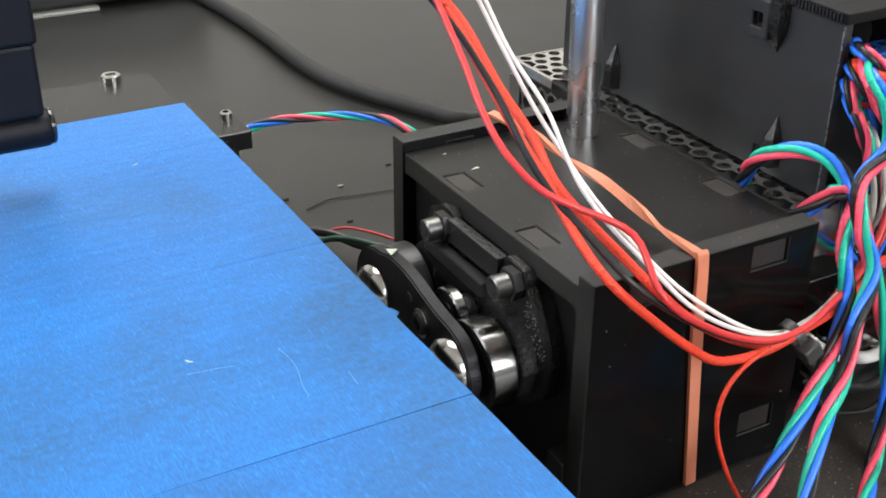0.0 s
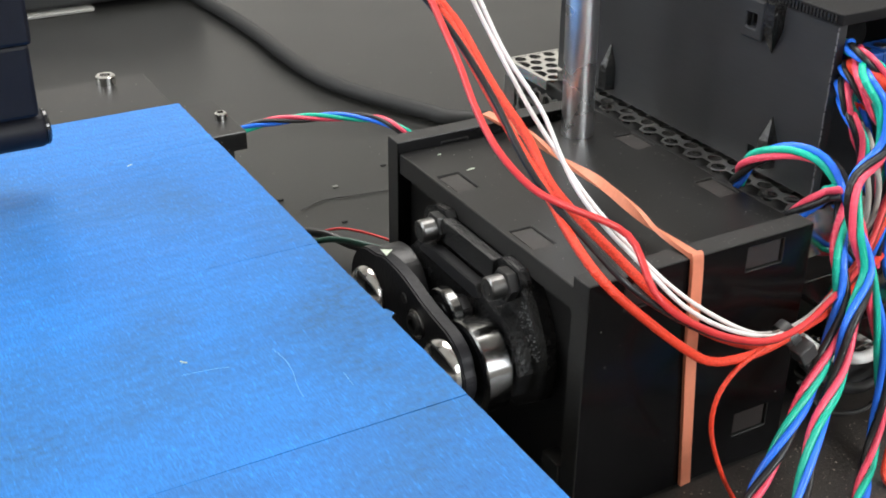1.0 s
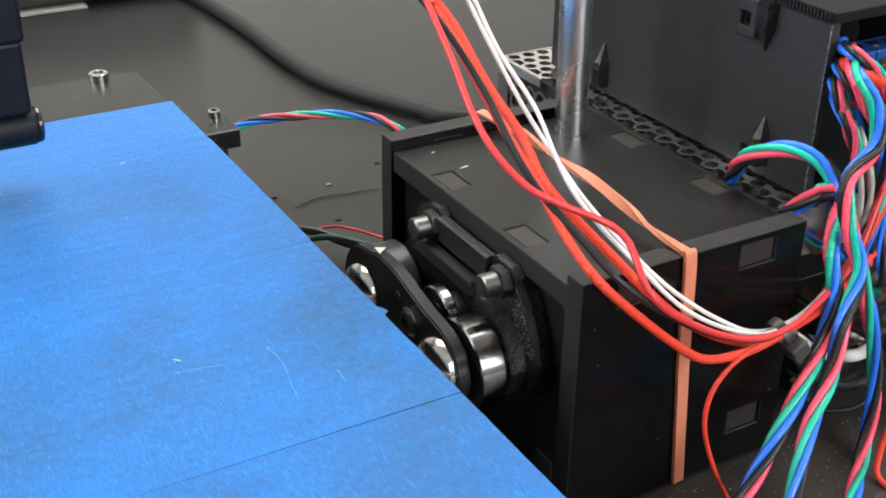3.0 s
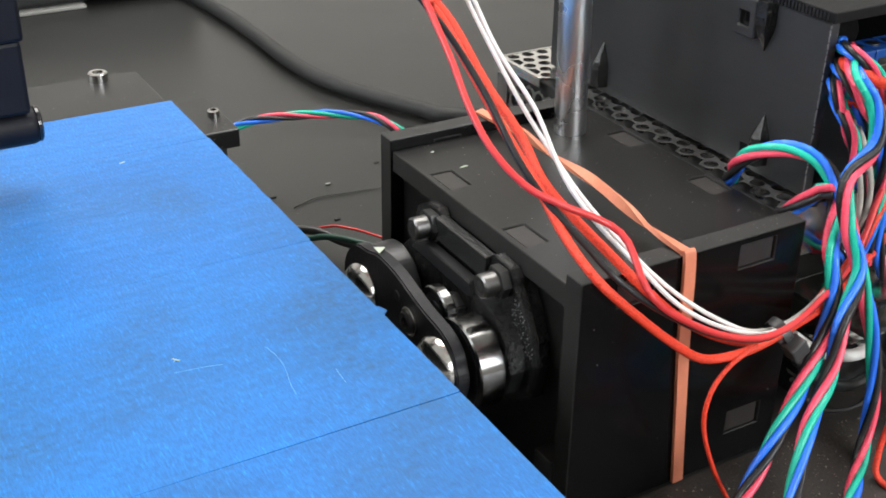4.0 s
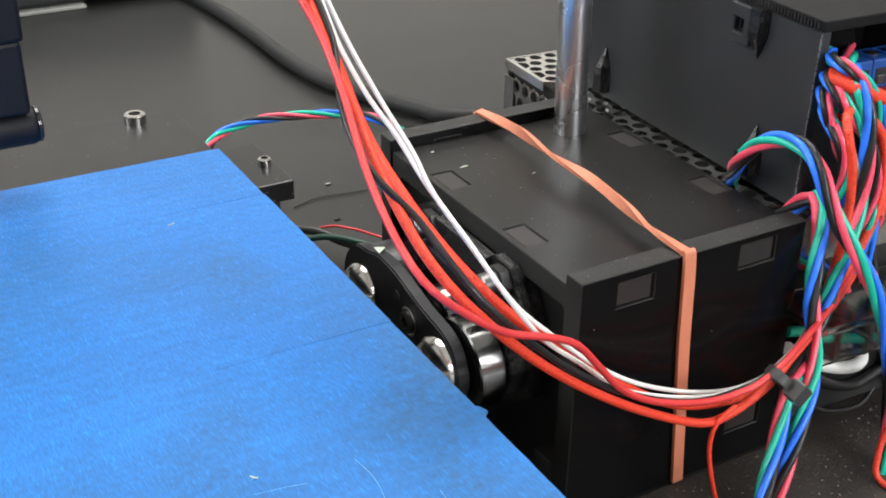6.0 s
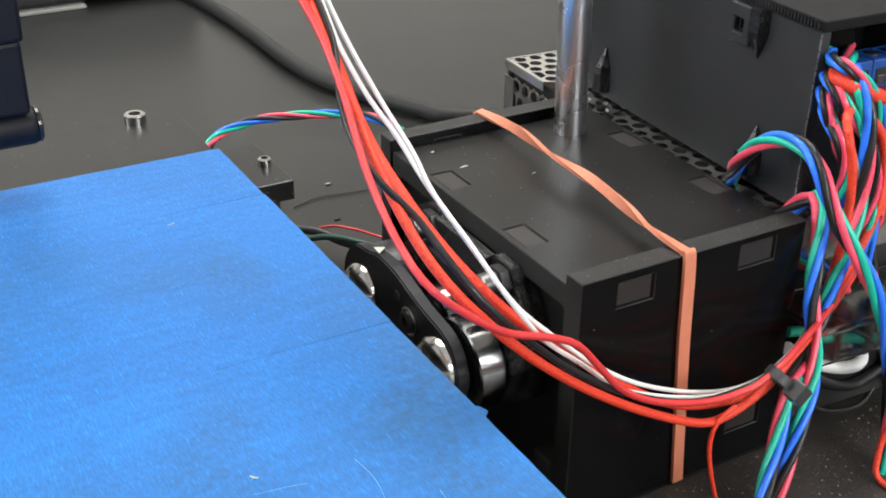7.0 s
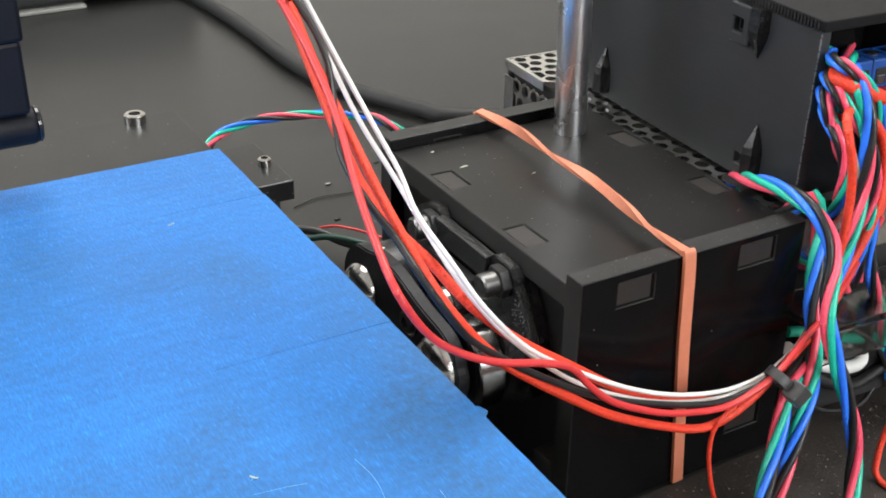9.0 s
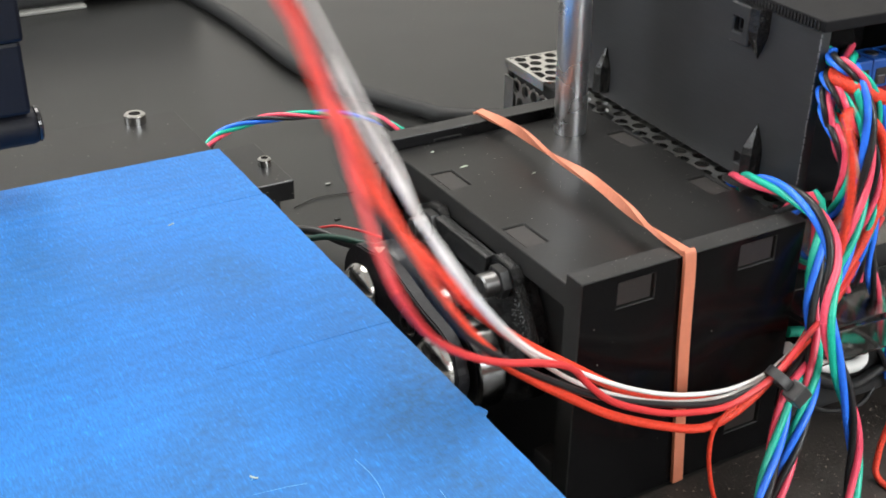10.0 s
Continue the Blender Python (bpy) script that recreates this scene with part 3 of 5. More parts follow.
part("link_plate", prism(arc(23.0, 28.6, 6.7, 270, 160, 14) + [(p.x, p.y) for p in spline([(17.4, 32.0, 0), (18.4, 34.4, 0), (20.8, 36.4, 0), (24.3, 37.6, 0), (29.8, 38.3, 0), (35.5, 39.4, 0), (43, 41.2, 0), (50.6, 41.6, 0), (55.6, 40.3, 0)], 4)]
     + arc(57.0, 29.2, 10.9, 84, -80, 26) + [(50, 18.6), (40, 21.6), (31, 22.6)], "x", -15.8, -12.85, 0.35), M_LINK, drive, "black link plate with a waist")


def button_head(y, z, r, x):
    prof = [(x, r * 0.94), (x - 0.3, r)] + [(x - 0.3 - 0.66 * r * math.sin(radians(a)), r * math.cos(radians(a))) for a in range(10, 89, 6)]
    return lathe(prof, 32, "x", (0, y, z))


for y, z, r in ((57.2, 29.8, 6.5), (23.6, 29.6, 6.5)):
    part("button_bolt", button_head(y, z, r, -15.78), M_DOME, drive, "polished domed bolt head", smooth=True)
nut = part("centre_bolt", lathe([(-15.7, 2.5), (-17.0, 2.5), (-17.4, 2.1), (-17.4, 1.3), (-16.6, 1.2)], 24, "x", (0, 35.7, 33.4)), M_DARKSTEEL, drive, "dark socket bolt", smooth=True)
part("rim", lathe([(-15.7, 3.2), (-16.4, 3.2), (-16.5, 2.9), (-16.4, 2.6)], 24, "x", (0, 35.7, 33.4)), M_STEEL, nut, smooth=True)
part("pin", lathe([(-15.7, 1.2), (-16.1, 1.1)], 14, "x", (0, 41.6, 36.4)), M_DARKSTEEL, drive)


def cap_screw(axis, at, r, h, x):
    """A socket head cap screw: head with a hexagonal recess."""
    s = 1 if axis == "z" else -1
    return lathe([(x, r), (x + s * (h - 0.3), r), (x + s * h, r - 0.35), (x + s * h, r * 0.55), (x + s * (h - 1.6), r * 0.5)], 24, axis, at)


for y in (22.4, 50.2):
    sc = part("cap_screw", cap_screw("x", (0, y, 46.0), 2.5, 3.3, -4.4), M_BOLT, drive, "steel socket cap screw", smooth=True)
    part("nut", lathe([(-4.4, 3.0), (-4.2, 3.5), (-2.3, 3.5), (-2.0, 3.2)], 6, "x", (0, y, 46.0)), M_DARKSTEEL, sc, "dark hexagonal nut")
    # black plug fills the head's recess, painting its shade
    part("socket", lathe([(-7.72, 1.45), (-7.0, 1.45)], 6, "x", (0, y, 46.0)), M_CABLE, sc, "dark hexagonal socket")
    part("shank", lathe([(-2.1, 1.5), (0.4, 1.5)], 12, "x", (0, y, 46.0)), M_BOLT, sc, smooth=True)
# pale solid that paints the light glint on the link plate's chamfer
sliver = bmesh.new()
corners = [sliver.verts.new(p) for p in ((-12.85, 52.6, 41.9), (-15.4, 50.6, 42.0), (-14.4, 55.4, 41.0), (-14.1, 52.6, 40.6))]
for i, j, k in ((0, 1, 2), (0, 3, 1), (1, 3, 2), (2, 3, 0)):
    sliver.faces.new((corners[i], corners[j], corners[k]))
part("pale_chip", sliver, M_SPECK, drive, "pale chipped corner")

# ---- screws and details of the carriage ----
part("cap_screw", cap_screw("z", (-40.9, 174.5, 0), 2.75, 2.6, 44.6), M_STEEL, carriage, "steel socket cap screw", smooth=True)
part("cap_screw", cap_screw("z", (-22.0, 133.0, 0), 1.6, 2.0, 45.0), M_STEEL, carriage, "small steel screw", smooth=True)
part("standoff", box(-27, -22, 124, 130, 34, 40, 0.3), M_CABLE, carriage)
part("rail", box(-160, -60, 150, 156, 30, 40), M_CABLE, carriage)

for pts, r in (([(-69.7, 20.2), (-69.3, 19.4), (-68.8, 19.2)], 0.12), ([(-54.7, 103.5), (-53.5, 103.9)], 0.11),
               ([(-54.5, 16.3), (-54.0, 12), (-54.2, 8.3), (-55.2, 4), (-55.5, 0.7)], 0.035), ([(-46.8, 4.2), (-47.1, -0.2)], 0.035),
               ([(-69.2, 19.9), (-69.9, 19.0)], 0.09), ([(-70.8, 16.0), (-66, 15.2), (-63, 14.6)], 0.025)):
    part("plastic_shaving", tube([(x, y, 50.1 + 0.1 * (k % 2)) for k, (x, y) in enumerate(pts)], r, 6, 4), M_SPECK if r > 0.1 else M_SCUFF, bed, "pale plastic shaving" if r > 0.1 else "scuffed tape fibre")

# ---- guide block over the bed ----
block = thing("axis_block", (-78, 101, 60), "dark blue-black printed axis block with a round steel shaft end", "axis block")
part("body", box(-84, -73.2, 96, 108, 68.2, 84, 0.9), M_NAVY, block)
part("upper_body", box(-84, -72.6, 95, 109, 84.05, 150, 0.9), M_NAVY, block)
roll = part("shaft_sleeve", lathe([(-84, 4.2), (-73.0, 4.2), (-72.2, 3.9), (-71.9, 3.2)], 32, "x", (0, 101, 64.1)), M_NAVY, block, smooth=True)
part("shaft_end", lathe([(-72.0, 3.9), (-71.4, 3.9), (-71.0, 3.4), (-70.9, 2.4), (-70.9, 0.5)], 32, "x", (0, 101, 64.1)), M_CAP, roll, "glossy black rounded shaft cap", smooth=True)

# ---- rubber band round the housing ----
band = thing("rubber_band", (25, 38, 55), "salmon rubber band stretched round the housing", "rubber band")


def ribbon(points, wide, thick, twist_at=()):
    """A flat band along a run of points; twist gives the turn in degrees at each of them."""
    pts = spline(points, 10)
    tw = spline([(a, 0, 0) for a in twist_at], 10)
    own = bmesh.new()
    rings = []
    for i, p in enumerate(pts):
        t = (pts[min(i + 1, len(pts) - 1)] - pts[max(i - 1, 0)]).normalized()
        a = Vector((1, 0, 0))
        a = (a - t * a.dot(t)).normalized()
        b = t.cross(a)
        w = radians(tw[i].x)
        u, v = a * math.cos(w) + b * math.sin(w), b * math.cos(w) - a * math.sin(w)
        rings.append([own.verts.new(p + u * (wide / 2) * su + v * (thick / 2) * sv) for su, sv in ((-1, -1), (1, -1), (1, 1), (-1, 1))])
    for p, q in zip(rings, rings[1:]):
        for k in range(4):
            own.faces.new((p[k], p[(k + 1) % 4], q[(k + 1) % 4], q[k]))
    own.faces.new(rings[0])
    own.faces.new(rings[-1])
    return own


part("top_run", ribbon([(26.8, 80.4, 55.8), (27.0, 76, 56.2), (26.9, 63, 57.2), (25.4, 46, 57.6), (25.5, 32, 57.6), (24.3, 19, 57.2), (23.4, 9, 56.8), (24.2, 0.4, 56.0)],
     2.1, 0.9, (10, 15, 70, 150, 215, 260, 330, 360)), M_RUBBERBAND, band)
part("front_run", ribbon([(24.2, 0.4, 56.0), (24.3, -0.7, 54.8), (25.4, -0.7, 36), (26.9, -0.7, 18), (28.4, -0.7, 0.6)], 2.6, 0.9, (0, 0, 4, 0, 0)), M_RUBBERBAND, band)
part("back_run", ribbon([(26.8, 80.3, 55.8), (26.8, 80.7, 50), (27, 80.7, 25), (28, 80.7, 0.6)], 2.6, 0.9, (0, 0, 0, 0)), M_RUBBERBAND, band)

# ---- cables that lie still ----
def still_wire(name, label, mat, r, *pts):
    w = thing(name, pts[0], label, "wire")
    part("insulation", tube(pts, r, 14, 8), mat, w, smooth=0.9)
    return w


def helix(points, strand, radius, pitch):
    """One of four strands laid round a run of points, as evenly spaced points."""
    run = even(spline(points, 16), 1.25)
    out = []
    for i, (p, (a, b, t)) in enumerate(zip(run, frames_along(run))):
        w = 2 * math.pi * (i * 1.25 / pitch + strand / 4)
        out.append(p + a * (radius * math.cos(w)) + b * (radius * math.sin(w)))
    return out


def even(run, step, count=0):
    """Points a fixed chord apart along a run; goes on straight at its end up to count points."""
    out = [run[0].copy()]
    i = 1
    while i < len(run):
        d = run[i] - out[-1]
        if d.length < step:
            i += 1
            continue
        prev = run[i - 1]
        lo, hi = 0.0, 1.0
        for _ in range(24):
            mid = (lo + hi) / 2
            if (prev.lerp(run[i], mid) - out[-1]).length < step:
                lo = mid
            else:
                hi = mid
        out.append(prev.lerp(run[i], hi))
        if count and len(out) >= count:
            return out
    while count and len(out) < count:
        d = (out[-1] - out[-2]).normalized() if len(out) > 1 else Vector((0, 0, 1))
        out.append(out[-1] + d * step)
    return out


COLOURS = (("blue_strand", M_BLUE), ("green_strand", M_GREEN), ("red_strand", M_PINK), ("black_strand", M_BLACKW))


RIDING = []


def still_twist(name, label, pitch, *pts, strand=0.74, radius=0.95):
    w = thing(name, pts[0], label, "cable")
    for k, (n, m) in enumerate(COLOURS):
        part(n, tube(helix(pts, k, radius, pitch), strand, 10, 1), m, w, smooth=0.9)
    return w


still_wire("power_cable", "thick black round power cable lying on the desk", M_CABLE, 3.1, (44, 460, 3.3), (54.4, 372.7, 3.3), (57.1, 344.9, 3.3), (58.2, 313, 3.3), (57.9, 282, 3.3),
           (59.4, 258, 3.3), (63.5, 241, 3.3), (68.7, 227.5, 3.3), (74.3, 215.4, 3.3), (79.9, 204.2, 3.3), (88, 193, 3.3), (130, 170, 3.3))
still_twist("bed_motor_cable", "twisted four-colour cable looping behind the housing", 34, (-24, 150, 22), (-13.5, 164.1, 24), (-6.1, 170.9, 24), (4.3, 174.5, 24), (16.6, 172.7, 24), (29.6, 167.4, 24), (37.6, 160, 24), (42, 153, 22), (48, 150, 17), (58, 150, 10), (80, 150, 3), strand=0.64, radius=0.88)
RIDING.append(still_twist("case_cable", "twisted four-colour cable leaving the electronics case", 27, (90.4, 30.0, 80.0), (75.3, 17.0, 83.8), (71.4, 10.5, 84.9), (73.2, 8.5, 83.3), (77.0, 8.0, 80.2), (81.8, 8.0, 74.3), (84.8, 7.0, 65.4), (84.3, 6.0, 56.7), (82.8, 5.0, 50.5), (82.9, 4.0, 41.6), (87.1, 2.0, 28.6), (93.8, 0.0, 9.5), strand=0.62, radius=0.86))
RIDING.append(still_twist("case_cable", "twisted four-colour cable leaving the electronics case", 25, (89.7, 30.0, 76.7), (73.7, 16.0, 80.5), (71.0, 10.0, 79.4), (72.7, 7.5, 75.8), (76.8, 6.5, 70.7), (80.0, 5.5, 64.6), (81.5, 5.0, 57.5), (80.2, 4.0, 51.0), (79.7, 4.0, 43.8), (81.4, 5.0, 35.9), strand=0.62, radius=0.86))
RIDING.append(still_twist("case_cable", "twisted four-colour cable leaving the electronics case", 29, (91.1, 30.0, 69.5), (74.7, 16.0, 73.3), (71.0, 9.5, 71.7), (72.3, 7.0, 67.6), (73.6, 6.5, 62.0), (74.4, 7.5, 56.2), (75.7, 10.0, 51.4), (76.4, 14.0, 46.7), (77.4, 19.0, 41.5), strand=0.62, radius=0.86))
RIDING.append(still_twist("case_cable", "twisted four-colour cable leaving the electronics case", 24, (88.2, 26.0, 70.0), (76.9, 12.0, 71.8), (78.9, 9.5, 67.5), (81.9, 9.0, 61.6), (83.2, 8.5, 54.4), (82.6, 8.0, 46.8), (81.5, 8.0, 38.7), (82.0, 9.0, 29.4), strand=0.62, radius=0.86))
RIDING.append(still_twist("case_cable", "twisted four-colour cable leaving the electronics case", 26, (90.0, 30.0, 72.7), (73.5, 16.0, 77.3), (70.6, 11.0, 74.8), (73.0, 9.5, 68.6), (76.4, 8.5, 61.4), (79.7, 7.5, 53.1), (84.1, 7.0, 44.1), (88.0, 6.0, 35.1), strand=0.62, radius=0.86))
RIDING.append(still_twist("case_cable", "twisted four-colour cable leaving the electronics case", 22, (79.4, 24.0, 30.5), (75.1, 15.0, 37.0), (73.4, 9.0, 40.8), (76.2, 7.0, 38.8), (79.9, 6.0, 33.5), strand=0.62, radius=0.86))
RIDING.append(still_wire("orange_lead", "orange braided lead hooking down beside the case", M_ORANGE, 1.0, (80, 24, 70.6), (76.9, 14, 71.4), (76.8, 9, 73.3), (80.6, 7, 71.6), (83.6, 6, 65.3), (82.6, 4, 55.8), (78.4, 3, 46.9), (72.1, 2, 39.8), (64, 1, 34)))
RIDING.append(still_wire("orange_lead", "orange braided lead from the electronics case", M_ORANGE, 1.5, (85.0, 26.0, 76.6), (72.7, 13.0, 81.2), (72.7, 9.0, 81.0), (77.0, 8.0, 78.9), (84.6, 8.0, 75.3), (98.3, 8.0, 63.7), (112.1, 8.0, 36.9)))
earth = still_wire("ground_wire", "green mains ground wire at the terminals", M_GREEN, 1.2, (57.8, 2.5, 27), (61, 2, 26.4), (66, 0, 25), (79, -1, 21.5), (92, 0, 18.5), (106, 2, 17), (140, 4, 20.4))
mains = still_wire("white_mains_wire", "thick white mains wire looped below the terminals", M_WHITE, 1.45, (55.6, 0.0, 25.1), (60.9, -1.0, 20.8), (66.0, -2.5, 18.6), (72.1, -3.0, 16.6), (75.8, -3.0, 16.5), (77.7, -2.0, 17.3), (76.8, -0.5, 18.2), (73.2, 1.0, 19.2), (70.1, 3.0, 20.1))
still_wire("thin_black_wire", "thin black wire sagging below the terminals", M_BLACKW, 0.55, (67.5, 2, 29), (74, -4, 25), (80, -5, 19), (86, -4, 10), (90, -5, 1), (98, -9, 0.8))
still_wire("thin_black_wire", "thin black wire sagging below the terminals", M_BLACKW, 0.6, (60, 1, 15), (65, -2, 8), (72, -3, 5), (80, -3, 4.6), (86, -1, 9), (84, 0, 17), (76, 1, 20.5))
still_wire("black_mains_wire", "black mains wire at the terminals", M_BLACKW, 1.3, (58, -1, 22), (64, -3, 16), (74, -4, 12), (86, -3, 14), (98, -2, 18), (110, 4, 20.6))
still_wire("red_lead", "orange-red lead hanging to the desk", M_ORANGE, 0.7, (80, -10, 40), (75, -16, 26), (70.6, -18, 14), (67.5, -19, 6), (66, -22, 0.9), (68, -34, 0.9))
RIDING.append(still_wire("grey_wire", "pale grey wire beside the electronics case", M_GREYW, 0.62, (78.3, 12.0, 68.1), (74.2, 6.0, 66.9), (75.6, 4.5, 61.8), (77.0, 4.0, 56.5), (77.2, 4.0, 51.4), (77.0, 5.0, 46.5), (79.0, 8.0, 40.7)))
RIDING.append(still_wire("grey_wire", "pale grey wire beside the electronics case", M_GREYW, 0.62, (76.5, 12.0, 65.2), (73.8, 7.0, 63.5), (74.0, 5.0, 59.4), (75.2, 4.6, 54.0), (76.1, 5.0, 48.8), (79.2, 8.0, 42.1)))
still_wire("desk_wire", "black lead lying on the desk beside the housing", M_BLACKW, 1.3, (-14, 140, 1.4), (-2, 134, 6), (4, 128, 7), (9, 120, 6), (18, 110, 5), (36, 100, 1.5))
still_wire("desk_wire", "dark green lead lying on the desk beside the housing", material("dark_green_insulation", (0.008, 0.05, 0.035), 0.4), 0.9, (-12, 133, 1), (0.3, 127, 6), (6, 121, 8), (12, 113, 8), (20, 106, 6), (36, 98, 1.1))
still_wire("desk_wire", "thin red lead lying on the desk beside the housing", M_RED, 0.38, (-10, 136, 2), (6, 130, 7), (12, 124, 8), (18, 113.5, 8), (26, 108, 4), (40, 102, 0.7))
still_wire("stray_thread", "fine dark thread lying on the desk", M_BLACKW, 0.18, (9.2, 157.9, 0.4), (18.2, 161.2, 0.4), (27.4, 160, 0.4), (42.2, 157.8, 0.4), (52, 155, 0.4))
for k, (x, y) in enumerate(((25.7, 169), (6.5, 168), (17.8, 145), (46.8, 176.8))):
    crumb = thing("crumb", (x, y, 0), "small crumb of debris on the desk", "debris", group="crumbs on the desk")
    part("grain", box(x - 0.9, x + 0.9, y - 0.5, y + 0.5, 0.02, 0.5, 0.15), M_BASE if k == 0 else M_CABLE, crumb)

for x, y, z, big in ((10.4, 59.7, 52.92, 0.9), (22.5, 49.5, 52.92, 0.4), (8.2, 70.0, 52.92, 0.4)):
    sliver = thing("pale_chip", (x, y, z), "tiny pale shaving lying on the housing", "debris", group="shavings on the housing")
    part("flake", prism([(x - 1.3 * big, y - 0.3 * big), (x + 1.2 * big, y - 0.1 * big), (x + 0.4 * big, y + 0.4 * big)], "z", z, z + 0.2), M_SPECK, sliver)

film = bmesh.new()
edge = [(0, -125), (205, -125), (205, 10)] + [(205 - 10 * k, 11 + random.uniform(-4, 4)) for k in range(1, 15)] + [(58, 4), (56, -0.6), (1, -0.6)]
film.faces.new([film.verts.new((x, y, 0.015)) for x, y in edge])
tagged(part("dust_film", film, material("brown_dust", (0.042, 0.036, 0.032), 0.42, grain=0.8, grain_size=1500, stain=0.85, stain_size=55, bump=0.5, spec=0.4)), "thin brown dust film on the desk", "dust", kind="stuff")

grit = bmesh.new()
for _ in range(2600):
    x, y = random.uniform(14, 110), random.uniform(-62, -1.5)
    r = random.choice((0.05, 0.06, 0.08, 0.10, 0.14, 0.24)) * random.uniform(0.7, 1.3)
    w = random.uniform(0, 3.14)
    ring = [grit.verts.new((x + r * math.cos(w + a) * random.uniform(0.6, 1.3), y + r * math.sin(w + a), 0.03)) for a in (0, 1.6, 3.1, 4.7)]
    top = grit.verts.new((x, y, 0.05 + r * 0.8))
    for k in range(4):
        grit.faces.new((ring[k], ring[(k + 1) % 4], top))
tagged(part("grit", grit, material("brown_grit", (0.26, 0.22, 0.18), 0.8, grain=0.4)), "fine brown grit scattered on the desk", "grit", kind="stuff")

# ---- dark device at the far side of the desk ----
dev = thing("desk_device", (-40, 450, 0), "low dark device with a pale base edge on the desk", "device")
part("body", box(-190, 60, 396, 520, 2.4, 36, 2), M_PRINT, dev)
part("base_edge", box(-186, 8, 393, 500, 0.1, 1.8, 0.5), M_BASE, dev, "pale metal base edge")

# ---- cables that swing: short stiff lengths, posed by state ----
COURSES = {}


def course(wire, state, *pts):
    COURSES.setdefault(wire, {})[state] = [Vector(p) for p in pts]


course("white_wire", "rest", (87.4, 9.5, 52.0), (76.5, 4.5, 39.5), (58.4, -2.5, 36.9), (45.4, -7.5, 38.3), (38.9, -8.0, 38.8), (32.7, -8.0, 41.0), (21.8, -8.0, 48.4), (13.1, -6.1, 55.8), (8.6, 0.6, 61.9), (4.7, 8.1, 68.6), (2.7, 15.8, 75.0), (1.1, 23.4, 81.5), (-0.0, 33.3, 90.1), (-0.6, 41.4, 97.2))
course("white_wire", "mid", (87.0, 8.5, 42.8), (69.0, 1.5, 36.7), (58.0, -3.0, 32.5), (49.0, -6.5, 33.1), (41.7, -8.0, 31.8), (32.8, -8.0, 32.0), (20.8, -8.0, 36.1), (7.9, -8.0, 43.3), (-4.2, -8.0, 52.4), (-14.3, -8.0, 62.0), (-17.0, 0.6, 68.3), (-18.7, 9.1, 74.6), (-20.1, 18.6, 81.8), (-20.6, 29.0, 89.9), (-23.0, 35.2, 95.2), (-25.2, 41.4, 100.5))
course("white_wire", "low", (89.4, 9.5, 44.6), (69.7, 1.5, 33.8), (54.6, -4.5, 30.2), (47.1, -7.5, 29.8), (41.0, -8.0, 27.2), (32.1, -8.0, 27.1), (21.7, -8.0, 30.0), (8.7, -8.0, 36.2), (-2.3, -8.0, 44.1), (-12.6, -8.0, 53.8), (-19.8, -8.0, 61.4), (-23.1, -2.3, 68.0), (-24.8, 4.3, 72.7), (-26.5, 11.0, 77.6), (-27.8, 18.6, 83.3), (-29.8, 25.2, 88.5), (-30.9, 33.8, 95.2), (-30.6, 41.4, 101.2))
course("white_wire", "lift", (89.4, 9.5, 44.6), (69.7, 1.5, 33.8), (54.6, -4.5, 30.2), (47.1, -7.5, 29.8), (42.0, -8.0, 26.3), (33.9, -8.0, 25.2), (21.9, -8.0, 28.1), (8.9, -8.0, 34.2), (-2.1, -8.0, 42.3), (-12.5, -8.0, 51.4), (-20.9, -8.0, 60.6), (-24.8, -3.2, 67.8), (-26.4, 5.3, 73.8), (-25.5, 14.8, 80.1), (-26.4, 23.4, 86.5), (-26.4, 31.9, 93.0), (-26.5, 41.4, 100.7))
course("white_wire", "slack", (89.4, 9.5, 44.6), (69.7, 1.5, 33.8), (54.6, -4.5, 30.2), (47.1, -7.5, 29.8), (41.0, -8.0, 27.2), (32.4, -8.0, 25.7), (19.1, -8.0, 28.5), (5.0, -8.0, 34.6), (-8.2, -8.0, 43.2), (-20.7, -8.0, 55.4), (-29.1, -6.9, 66.8), (-30.7, 2.4, 72.9), (-31.8, 11.5, 79.1), (-33.5, 21.4, 86.4), (-34.1, 32.2, 94.5), (-35.1, 39.5, 100.3), (-35.2, 41.4, 101.9))
course("white_wire_b", "rest", (83.8, 6.5, 53.4), (73.0, 1.5, 41.2), (55.0, -5.5, 38.8), (42.1, -10.5, 40.2), (34.2, -11.0, 41.1), (23.6, -11.0, 46.1), (13.2, -11.0, 53.6), (7.1, -6.4, 60.8), (3.0, 0.4, 66.7), (0.9, 6.6, 71.8), (0.9, 12.3, 76.2), (1.6, 20.4, 82.4), (-0.7, 29.8, 90.7), (-0.9, 38.4, 98.0))
course("white_wire_b", "mid", (83.3, 5.5, 44.3), (65.5, -1.5, 38.5), (54.5, -6.0, 34.9), (45.6, -9.5, 35.2), (39.2, -11.0, 34.0), (30.6, -11.0, 33.4), (18.1, -11.0, 37.5), (5.4, -11.0, 44.8), (-6.5, -11.0, 53.4), (-16.4, -11.0, 63.1), (-17.8, -2.5, 69.9), (-18.9, 7.0, 76.5), (-20.7, 15.6, 83.0), (-21.1, 26.1, 90.9), (-23.3, 31.3, 95.3), (-25.2, 38.4, 101.3))
